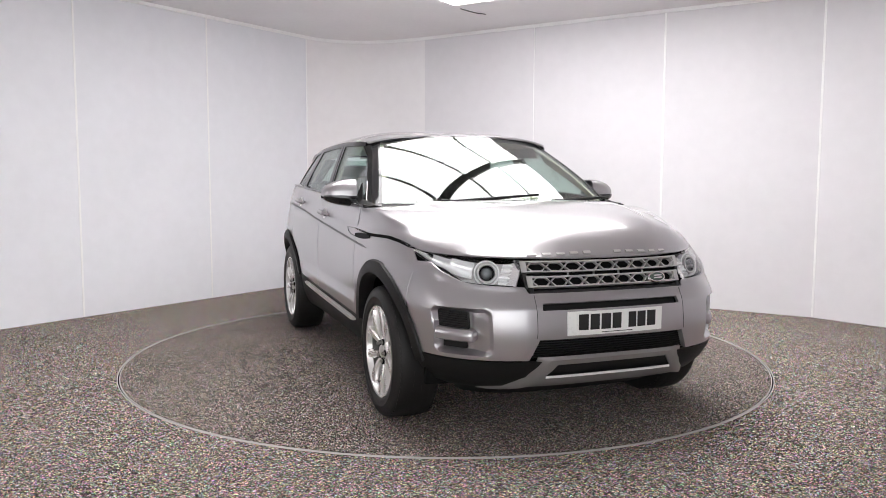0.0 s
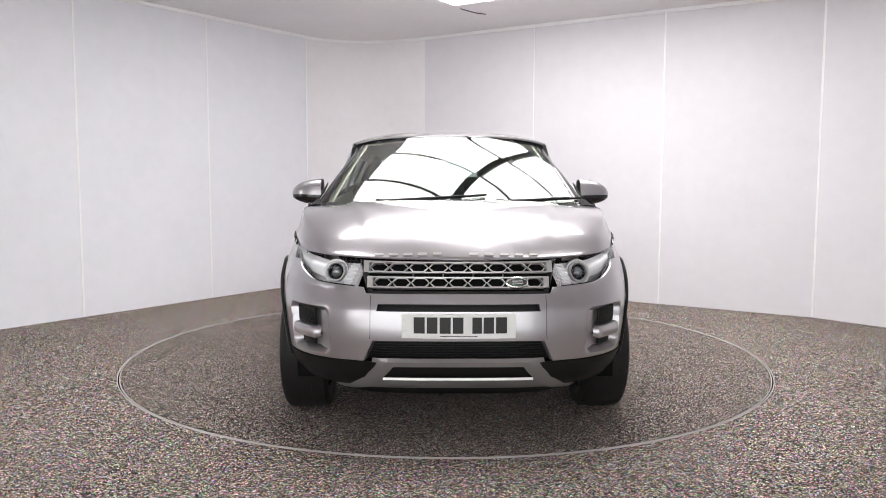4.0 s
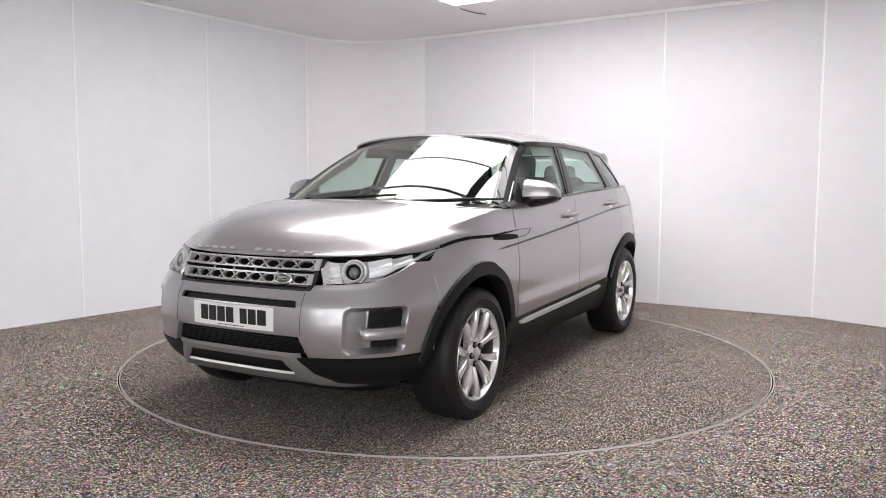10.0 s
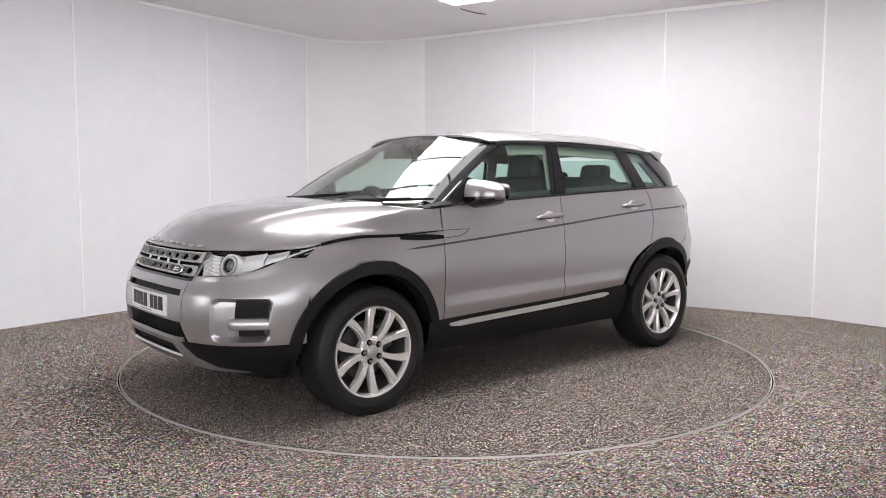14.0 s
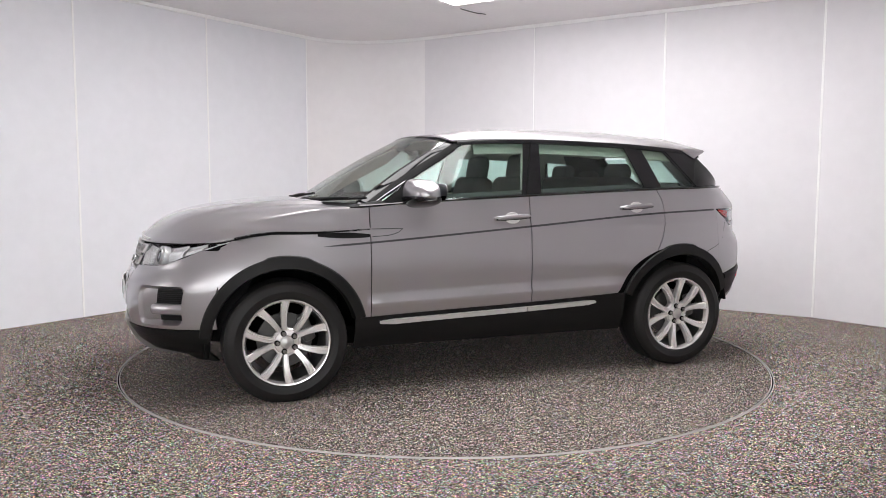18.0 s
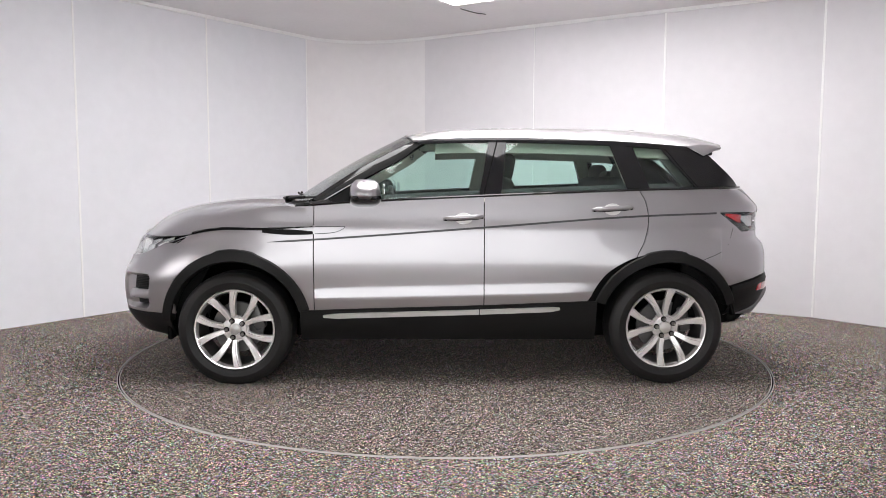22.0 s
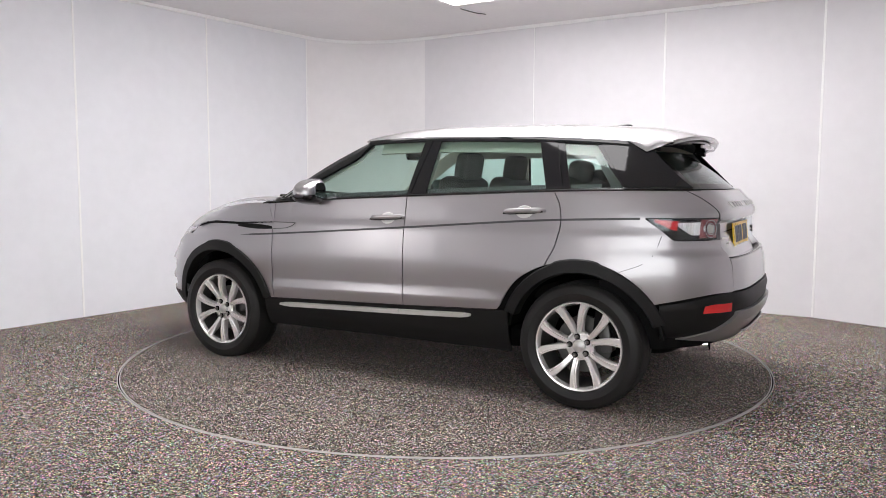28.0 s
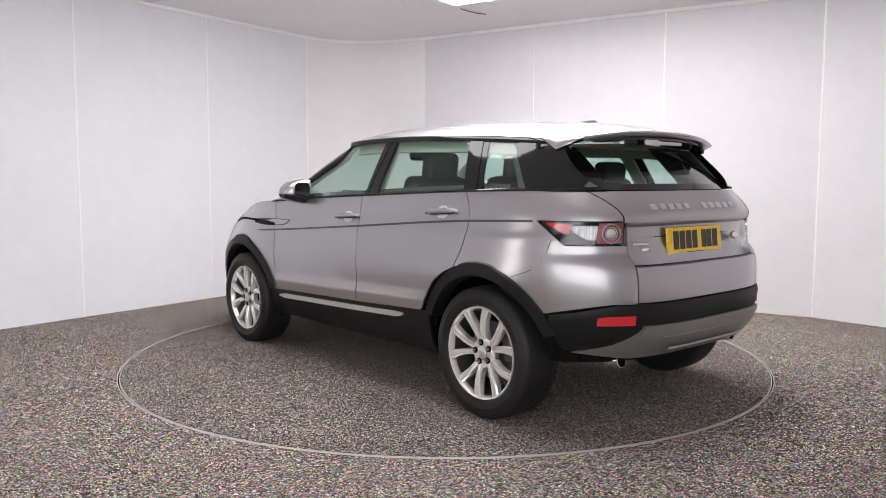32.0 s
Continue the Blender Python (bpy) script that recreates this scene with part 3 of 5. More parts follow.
def build_sides():
    for s in (1, -1):
        arch = lambda x: max(arch_z(x), float(SILL_TOP(x)) if x < 1.0 else 0.44)
        side_panel("front_wing", CAR, s, 0.842, WING_END, arch, lambda x: float(BONNET_EDGE(x)) - 0.009 if x < 1.62 else float(BONNET_EDGE(1.62)) - 0.009 - (x - 1.62) * 0.75, 60, 22)
        side_panel("wing_corner", CAR, s, 0.842, 1.0, lambda x: float(BONNET_EDGE(x)) + 0.004, lambda x: float(BELT(x)) - 0.004, 8, 8, off=-0.003)
        side_panel("front_door", CAR, s, 0.836, -0.200, arch, lambda x: float(BELT(x)) - 0.004, 40, 24, crease=lambda x: 0.555 - 0.024 * x, angle=24)
        side_panel("rear_door", CAR, s, -0.206, -1.165, arch, lambda x: float(BELT(x)) - 0.004, 48, 24, bow1=rear_seam, crease=lambda x: 0.555 - 0.024 * x, angle=24)
        quarter_low = lambda x: max(arch_z(x), 0.60)
        side_panel("rear_quarter", CAR, s, -1.171, -1.666, quarter_low, lambda x: float(BELT(x)) - 0.002, 44, 34, bow0=rear_seam)
        # dark sill with its bright strip
        side_panel("sill", CAR, s, 0.93, -0.90, lambda x: 0.262, lambda x: float(SILL_TOP(x)) - 0.006, 40, 12, "black grained plastic sill cladding", material=PLASTIC, off=-0.004)
        for a, b in ((0.785, -0.172), (-0.178, -0.67)):
            fn = flank(s, 0.016)
            P = []
            for x in line(a, b, 24):
                u = (x - a) / (b - a)
                cut = 0.6 * max(0, 1 - u * 12) if a > 0 else 0.6 * max(0, 1 - (1 - u) * 9)
                zc = float(SILL_TOP(x)) - 0.038
                P.append([fn(x, zc + h * (1 - cut)) for h in (-0.017, -0.008, 0.003, 0.010)])
            sheet("sill_strip", P, STRIP, CAR, "satin silver sill strip", 0.018)
        # dark gap along the bonnet's edge, over the wheel
        fn = flank(s, 0.0065)
        P = [[fn(x, float(BONNET_EDGE(x)) + h) for h in (-0.0115, -0.004, 0.004)] for x in line(1.60, 1.10, 30)]
        sheet("bonnet_gap", P, DARK, CAR, "dark gap along the bonnet edge", 0.003)
        # waist line: the crease's shade drawn as a thin dark strip
        fn = flank(s, 0.0015)
        waist = curve((1.12, 0.880), (0.84, 0.896), (-0.2, 0.971), (-1.19, 1.043), (-1.63, 1.060))
        P = [[fn(x, float(waist(x)) + h * min(1, (1.13 - x) * 8)) for h in (-0.006, 0.0, 0.006)] for x in line(1.12, -1.64, 70)]
        sheet("waist_crease_shade", P, CREASE_SHADE, CAR, "thin dark strip for the shade of the waist crease", 0.003)
        # bright window sill strip
        P = []
        for x in line(0.90, -1.86, 60):
            y = float(half(x, float(BELT(x)))) + 0.002
            P.append([(x, s * (y + o), float(BELT(x)) + h) for o, h in ((0.0, -0.001), (0.004, 0.006), (0.0, 0.012), (-0.042, 0.016))])
        sheet("window_sill_strip", P, GLOSS, CAR, "glossy black window sill strip", 0.004)
        # wheel arch trims
        for hx in (HUB_X, -HUB_X):
            lo, hi = (4, 166) if hx > 0 else (21, 161)
            P = []
            fa = flank(s, 0.014)
            fb = flank(s, 0.004)
            for k in line(lo, hi, 49):
                t = radians(k)
                notch = 0.010 * max(0, min(1, (18 - abs(k - (92 if hx > 0 else 88))) / 4))
                row = []
                for r, f, o in ((ARCH + 0.004 + notch, fb, 0), (ARCH - 0.004 + notch, fa, 0), (ARCH - 0.03, fa, 0), (ARCH - 0.058, fa, 0.0), (ARCH - 0.066, fb, -0.012), (ARCH - 0.066, fb, -0.07)):
                    x, z = hx + r * math.cos(t), HUB_Z + r * math.sin(t)
                    p = f(x, z)
                    row.append((p[0], p[1] + s * o, p[2]))
                P.append(row)
            sheet("wheel_arch_trim", P, PLASTIC, CAR, "black grained plastic wheel arch trim", 0.006, out=(hx, 0, HUB_Z))
            # inner liner
            if hx > 0:
                V, F = boxes((0.03, 0.36, 0.22), 0.01)
                part("liner_front", *moved((V, F), pose(1.765, s * 0.63, 0.365)), DARK, CAR)
            V, F = lathe([(0.440, 0.30), (0.440, 0.85), (0.455, 0.85), (0.455, 0.30)], 40)
            keepF = [f for f in F if sum(V[i][2] for i in f) / 4 > 0.06]
            V2, F2 = lathe([(0.001, 0.30), (0.448, 0.30), (0.448, 0.32), (0.001, 0.32)], 32)
            keep2 = [f for f in F2 if sum(V2[i][2] for i in f) / 4 > 0.06]
            ids = sorted({i for f in keep2 for i in f})
            at = {v: i for i, v in enumerate(ids)}
            part("wheel_well_back", [(V2[i][0] + hx, V2[i][1] * s, V2[i][2] + HUB_Z) for i in ids], [[at[i] for i in f] for f in keep2], DARK, CAR)
            ids = sorted({i for f in keepF for i in f})
            at = {v: i for i, v in enumerate(ids)}
            part("wheel_well", [(V[i][0] + hx, V[i][1] * s, V[i][2] + HUB_Z) for i in ids], [[at[i] for i in f] for f in keepF], DARK, CAR)


def build_underbody():
    """Dark inner structure behind the panels: floor pan, bulkheads and inner flanks."""
    V, F = boxes((3.1, 1.30, 0.12), 0.03)
    part("floor_pan", *moved((V, F), pose(0.08, 0, 0.31)), DARK, CAR)
    V, F = boxes((1.62, 1.66, 0.16), 0.03)
    part("floor_tunnel", *moved((V, F), pose(0.0, 0, 0.34)), DARK, CAR)
    for s in (1, -1):
        P = []
        fn = flank(s, -0.03)
        for x in line(0.88, -0.88, 30):
            P.append([fn(x, z) for z in line(0.27, float(BELT(x)) - 0.03, 12)])
        sheet("inner_flank", P, DARK, CAR, thick=0.02)
        for x0, x1 in ((0.86, 1.75), (-0.86, -1.85)):
            P = []
            for x in line(x0, x1, 30):
                lo = max(arch_z(x, 0.45) + 0.01, 0.35)
                hi = float(BONNET_EDGE(x)) + 0.012 if x > 0 else float(BELT(x)) - 0.03
                P.append([flank(s, -0.03)(x, z) for z in line(lo, hi, 10)])
            sheet("inner_flank", P, DARK, CAR, thick=0.02)
    V, F = boxes((0.04, 1.30, 0.72), 0.01)
    part("bulkhead", *moved((V, F), pose(0.86, 0, 0.70)), DARK, CAR)
    P = [[wrap(k, z, 1, -0.075) for z in line(0.30, 0.90, 10)] for k in line(-75, 75, 40)]
    sheet("front_carrier", P, DARK, CAR, thick=0.02)
    P = [[wrap(k, z, -1, -0.06) for z in line(0.32, 0.88, 10)] for k in line(-80, 80, 40)]
    sheet("rear_carrier", P, DARK, CAR, thick=0.02)


def bumper_ok(y, z):
    """False where the front bumper is open: slot, lower grille and lamp pockets."""
    ay = abs(y)
    if ay < 0.372 and 0.662 < z < 0.694:
        return False
    if ay < 0.40 + (0.53 - z) * 0.45 and 0.43 < z < 0.53:
        return False
    return True


def build_front():
    top_in, top_out = angle_y(0.43, 0.75), angle_x(1.70, 0.86)
    end = angle_x(1.715, 0.6)

    def top(k):
        a = abs(k)
        if a < top_in:
            return 0.738
        f = min(1, (a - top_in) / (top_out - top_in))
        return min(float(LAMP_LOW(f)), 0.868) - 0.004

    def low(k):
        return 0.428

    pk0, pk1 = angle_y(0.60, 0.56), angle_y(0.812, 0.56)
    z0, z1, span = 0.450, 0.668, 0.27

    def pocket(k, z):
        """Depth of the lamp pocket: a rounded recess whose inner half slopes in."""
        f = (abs(k) - pk0) / (pk1 - pk0)
        dx = abs(f - 0.5) * span - span / 2 + 0.035 + 0.10 * max(0.0, f - 0.5) * (z1 - z)
        dz = abs(z - (z0 + z1) / 2) - (z1 - z0) / 2 + 0.035
        sd = math.hypot(max(dx, 0), max(dz, 0)) + min(max(dx, dz), 0) - 0.035
        e = max(0.0, min(1.0, -sd / 0.014))
        return 0.052 * e * e * (3 - 2 * e) * max(0.0, min(1.0, (f + 0.10) / 0.46))

    wide = [float(x) for x in line(-end, end, 97) if not pk0 - 0.8 < abs(x) < pk1 + 0.8]
    near = [float(x) for x in line(pk0 - 0.7, pk1 + 0.7, 42)]
    ks = sorted(wide + near + [-x for x in near])
    base = [0.43] + [float(z) for z in line(0.440, 0.654, 28)] + [0.662, 0.670, 0.678, 0.686, 0.694, 0.71]
    P, K = [], []
    for k in ks:
        t = top(k)
                # rolled edge under the headlight
        roll = max(0.0, min(1.0, (abs(k) - top_in) / 4.0, (top_out - 2.0 - abs(k)) / 8.0))
        P.append([wrap(k, z, 1, -pocket(k, z)) for z in base] + [wrap(k, 0.71 + (t - 0.71) * f, 1, o * roll) for f, o in ((0.25, 0.0), (0.5, 0.001), (0.72, 0.004), (0.86, 0.008), (0.96, 0.008), (1.0, 0.002))])
    for i in range(len(ks) - 1):
        K.append([])
        for j in range(len(base) + 5):
            c = (np.array(P[i][j]) + np.array(P[i + 1][j + 1])) / 2
            K[-1].append(bumper_ok(c[1], c[2]))
    bumper = sheet("front_bumper", P, PAINT, CAR, keep=K, thick=0.014)
    # shade of the crease between the bumper's middle and corners, as dark strips
    for s in (1, -1):
        P = [[front(s * (0.405 + 0.10 * max(0.0, 0.56 - z) + d), z, 0.0012) for d in (-0.0014, 0.0014)] for z in line(0.535, 0.732, 9)]
        sheet("bumper_crease_shade", P, CREASE_SHADE, bumper, thick=0.002)
    # clean slanting ends of the lower opening
    for s in (1, -1):
        P = [[front(s * (0.392 + (0.532 - z) * 0.45 + d), z, o) for d, o in ((-0.012, -0.02), (0.0, 0.0012), (0.032, 0.0012))] for z in line(0.429, 0.532, 7)]
        sheet("opening_edge", P, PAINT, bumper, thick=0.006)
    # what sits in the lamp pockets at the corners
    for s in (1, -1):
        at = lambda f, z, off: wrap(s * (pk0 + (pk1 - pk0) * f), z, 1, off)
        P = [[at(f, z, -0.034) for z in line(0.566, 0.657, 6)] for f in line(0.40, 0.975, 12)]
        sheet("fog_lamp_blank", P, PLASTIC, bumper, "black fine-ribbed fog lamp blank", 0.012)
        for i in range(7):
            z = 0.578 + 0.0115 * i
            P = [[at(f, z + h, o) for h, o in ((-0.002, -0.034), (0, -0.0315), (0.002, -0.034))] for f in line(0.42, 0.96, 8)]
            sheet("louvre", P, PLASTIC, bumper, thick=0.002)
        P = [[at(f, z, -0.040) for z in line(0.468, 0.514, 4)] for f in line(0.46, 0.90, 8)]
        sheet("pocket_floor", P, PLASTIC, bumper, "black floor of the lamp pocket", 0.008)
        # body-coloured blade across the outer part of the pocket
        P = []
        for t in line(0, 1, 18):
            e = max(0.0, 1 - t * 9) ** 2
            P.append([at(0.27 + 0.72 * t, 0.540 + (z - 0.540) * (1 - 0.35 * e), o - 0.03 * e) for z, o in ((0.506, -0.050), (0.508, -0.014), (0.515, -0.005), (0.535, -0.003), (0.556, -0.008), (0.567, -0.018), (0.571, -0.050))])
        sheet("pocket_bridge", P, PAINT, bumper, thick=0.006)
    # lower dark apron
    P = []
    for u in line(-1, 1, 71):
        P.append([wrap(u * angle_x(1.745, z), z, 1, o) for z, o in ((0.424, 0.004), (0.40, 0.002), (0.34, -0.003), (0.28, -0.012), (0.23, -0.035), (0.20, -0.07), (0.188, -0.13))])
    sheet("front_apron", P, PLASTIC, CAR, "black plastic lower front apron", 0.012)
    # lower grille mesh
    P = [[front(y, z, -0.03) for z in line(0.425, 0.535, 5)] for y in line(-0.45, 0.45, 31)]
    sheet("lower_grille", P, GLOSS, CAR, "black lower grille mesh", 0.008)
    for i in range(9):
        z = 0.437 + i * 0.0115
        P = [[front(y, z + h, o) for h, o in ((-0.003, -0.03), (-0.002, -0.018), (0.002, -0.018), (0.003, -0.03))] for y in line(-0.44 + i * 0.004, 0.44 - i * 0.004, 41)]
        sheet("grille_bar", P, PLASTIC, CAR, thick=0.002)
    # skid plate: silver frame round a dark slot
    P, K = [], []
    us = [-1, -0.93, -0.86, -0.79, -0.72] + [float(x) for x in line(-0.66, 0.66, 25)] + [0.72, 0.79, 0.86, 0.93, 1]
    vs = [0, 0.12, 0.25, 0.42, 0.62, 0.78, 0.92, 1]
    for u in us:
        row = []
        for v in vs:
            w = 0.395 + 0.21 * (1 - v) ** 1.5
            leg = max(0.0, (abs(u) - 0.70) / 0.30)
            z = 0.285 + v * 0.160 - 0.055 * leg * (1 - v)
            row.append(front(u * w, z, (0.014 if 0 < v < 1 else 0.0) * min(1.0, (1.02 - abs(u)) / 0.2) - 0.030 * leg**2 * (1 - v)))
        P.append(row)
    for i in range(len(us) - 1):
        K.append([not (abs((us[i] + us[i + 1]) / 2) < 0.70 and 0.42 <= (vs[j] + vs[j + 1]) / 2 <= 0.78) for j in range(len(vs) - 1)])
    sheet("skid_plate", P, SKID, CAR, "satin grey metal-look front skid plate", 0.008, keep=K)
    P = [[front(y, 0.348 + h, o) for h, o in ((-0.006, 0.012), (0.0, 0.02), (0.006, 0.012))] for y in line(-0.345, 0.345, 25)]
    sheet("skid_lip", P, STRIP, CAR, "bright lip along the skid plate slot", 0.006)
    # slot behind the bumper's upper edge
    P = [[front(y, z, -0.03) for z in line(0.655, 0.70, 4)] for y in line(-0.38, 0.38, 21)]
    sheet("bumper_slot", P, PLASTIC, CAR, thick=0.006)


def build_grille():
    grille_w = lambda z: 0.395 + (z - 0.74) * 0.27
    P = [[front(u * (grille_w(z) + 0.03), z, -0.035) for z in line(0.732, 0.892, 6)] for u in line(-1, 1, 31)]
    grille = sheet("grille", P, DARK, CAR, "black radiator grille with two silver honeycomb bands", 0.01)
    # glossy black surround
    for side in (1, -1):
        P = [[front(side * (grille_w(z) + o), z, d) for o, d in ((-0.008, -0.03), (0.0, -0.002), (0.022, -0.002), (0.03, -0.01))] for z in line(0.737, 0.889, 8)]
        sheet("grille_surround", P, GLOSS, grille, thick=0.008)
    P = [[front(u * grille_w(0.742), z, d) for z, d in ((0.734, -0.02), (0.737, -0.002), (0.752, -0.004), (0.756, -0.03))] for u in line(-1, 1, 31)]
    sheet("grille_surround", P, GLOSS, grille, thick=0.008)
    # two honeycomb bands: each a silver strip pierced by long hexagons
    for zc, cells in ((0.857, 9), (0.789, 9)):
        h = 0.0215
        w = grille_w(zc) - 0.012
        cw = 2 * w / cells
        pts, F = [], []
        for c in range(cells):
            y0 = -w + c * cw
            hexa = [(y0 + cw * a, zc + h * b) for a, b in ((0.045, 0), (0.27, 0.78), (0.73, 0.78), (0.955, 0), (0.73, -0.78), (0.27, -0.78))]
            rect = [(y0, zc), (y0 + cw * 0.22, zc + h), (y0 + cw * 0.78, zc + h), (y0 + cw, zc), (y0 + cw * 0.78, zc - h), (y0 + cw * 0.22, zc - h)]
            k = len(pts)
            pts += hexa + rect
            for i in range(6):
                F.append([k + i, k + (i + 1) % 6, k + 6 + (i + 1) % 6, k + 6 + i])
        n = len(pts)
        V = [front(y, z, 0.0) for y, z in pts] + [front(y, z, -0.02) for y, z in pts]
        G = list(F) + [[i + n for i in q[::-1]] for q in F]
        for q in F:
            G.append([q[1], q[0], q[0] + n, q[1] + n])
            G.append([q[3], q[2], q[2] + n, q[3] + n])
        part("honeycomb_band", V, G, SILVER, grille, "silver honeycomb grille band", 30)
        for sgn in (1, -1):
            P = [[front(y, zc + sgn * (h + d), o) for d, o in ((-0.002, -0.02), (-0.002, 0.003), (0.004, 0.003), (0.004, -0.02))] for y in line(-w - 0.012, w + 0.012, 41)]
            sheet("grille_rail", P, SILVER, grille, thick=0.003)
        for sgn in (1, -1):
            P = [[front(sgn * (w + d), z, o) for d, o in ((-0.002, -0.015), (0.0, 0.003), (0.026, 0.003), (0.028, -0.015))] for z in line(zc - h - 0.004, zc + h + 0.004, 4)]
            sheet("grille_rail", P, SILVER, grille, thick=0.003)
    for y in (-0.21, -0.07, 0.07, 0.21):
        P = [[front(y + d, z, o) for d, o in ((-0.004, -0.02), (0, -0.01), (0.004, -0.02))] for z in line(0.812, 0.836, 3)]
        sheet("grille_post", P, SILVER, grille, thick=0.003)
    # oval badge without lettering
    def oval(a, b, name, mat, off, lab):
        V, F = [], []
        for ring, o in ((1.0, off - 0.01), (1.0, off), (0.86, off + 0.004)):
            for i in range(32):
                t = 2 * math.pi * i / 32
                V.append(front(0.27 + a * ring * math.cos(t), 0.786 + b * ring * math.sin(t), o))
        for r in range(2):
            for i in range(32):
                F.append([r * 32 + i, r * 32 + (i + 1) % 32, (r + 1) * 32 + (i + 1) % 32, (r + 1) * 32 + i])
        F.append([64 + i for i in range(32)])
        part(name, V, F, mat, grille, lab)
    oval(0.052, 0.027, "badge", CHROME, 0.012, "oval silver badge with a dark green-grey centre")
    oval(0.044, 0.021, "badge_centre", shader("badge_green", (0.10, 0.13, 0.115), 0.25, 0.3, 0.6), 0.0165, "dark oval centre of the badge")
    for dz in (-0.006, 0.006):
        P = [[front(0.27 + y, 0.786 + dz + h, 0.0222) for h in (-0.0035, 0.0035)] for y in line(-0.024, 0.024, 7)]
        sheet("badge_bar", P, CHROME, grille, thick=0.002)


def build_headlights():
    k_in = angle_y(0.452, 0.83)
    k_out = angle_x(1.61, 0.915)
    for s in (1, -1):
        def at(f, v, off):
            k = k_in + (k_out - k_in) * f
            lo, hi = float(LAMP_LOW(f)), float(LAMP_TOP(f)) - 0.004
            return wrap(s * k, lo + (hi - lo) * v, 1, off)
        P = [[at(f, v, -0.040 * min(1, 8 * f, 6 * (1.02 - f)) - 0.004) for v in line(0, 1, 8)] for f in line(0, 1, 36)]
        lamp = sheet("headlight", P, LAMP_GREY, CAR, "clear headlight with round projector and chrome reflectors", 0.012)
        P = [[at(f, v, 0.003) for v in line(0.0, 1, 9)] for f in line(0, 1, 44)]
        lens = sheet("lens", P, LENS, lamp, "clear lens", 0.003)
        lens.visible_shadow = False
        # ribbed inner reflector, stepped side reflectors and the black outer wedge
        P = [[at(f, v, -0.026 + 0.004 * math.sin(v * 40)) for v in line(0.10, 0.93, 25)] for f in line(0.025, 0.15, 6)]
        sheet("inner_reflector", P, PALE, lamp, "ribbed bright inner reflector", 0.004, angle=60)
        for f0, f1 in ((0.40, 0.60), (0.608, 0.78), (0.788, 0.97)):
            P = [[at(f, v, -0.030 + 0.018 * (f - f0) / (f1 - f0) - 0.008 * math.sin(v * 9)) for v in line(0.26, 0.95, 9)] for f in line(f0, f1, 8)]
            sheet("side_reflector", P, PALE, lamp, "bright silvery side reflector", 0.005)
        P = [[at(f, v * (0.05 + 0.27 * min(1, max(0, (f - 0.45) / 0.2))), -0.010) for v in line(0, 1, 5)] for f in line(0.02, 1.0, 30)]
        sheet("lower_bezel", P, GLOSS, lamp, "black lower bezel", 0.006)
        # projector: bowl, two rings and glass eye
        f0 = 0.27
        c = Vector(at(f0, 0.52, -0.03))
        n = Vector(at(f0, 0.52, 0.0)) - Vector(at(f0, 0.52, -0.05))
        n = (n.normalized() + Vector((0.9, 0, 0))).normalized()
        m = Matrix.Translation(c) @ n.to_track_quat("Y", "Z").to_matrix().to_4x4()
        def turned(name, prof, mat, lab="", k=32):
            V, F = lathe(prof, k)
            part(name, *moved((V, F), m), mat, lamp, lab)
        turned("projector_bowl", [(0.030, -0.03), (0.056, 0.008), (0.062, 0.008), (0.062, -0.03)], PALE, "bright projector bowl")
        turned("projector_ring", [(0.040, 0.0), (0.040, 0.018), (0.047, 0.018), (0.049, 0.0)], SILVER, "silver ring")
        turned("projector_ring", [(0.030, 0.0), (0.031, 0.012), (0.036, 0.012), (0.037, 0.0)], GLOSS, "black ring")
        turned("projector_eye", [(0.0005, -0.01), (0.030, -0.01), (0.030, 0.002), (0.022, 0.013), (0.011, 0.018), (0.0005, 0.0195)], shader("projector_glass", (0.16, 0.17, 0.18), 0.03, 0.4, 1.0) if s > 0 else bpy.data.materials["projector_glass"], "grey glass projector eye")


def screen(u, v, off=0.0):
    """On the windscreen: u -1..1 across, v 0 at the base to 1 at the roof."""
    bx, bz, bw = 1.115 - 0.205 * u * u, 1.105, 0.79
    tx, tz, tw = 0.335 - 0.120 * u * u, 1.560 - 0.040 * u * u, 0.592
    x, y, z = bx + (tx - bx) * v, u * (bw + (tw - bw) * v), bz + (tz - bz) * v
    bulge = 0.022 * math.sin(math.pi * v)
    return (x + bulge * 0.5 + off * 0.52, y, z + bulge * 0.86 + off * 0.86)


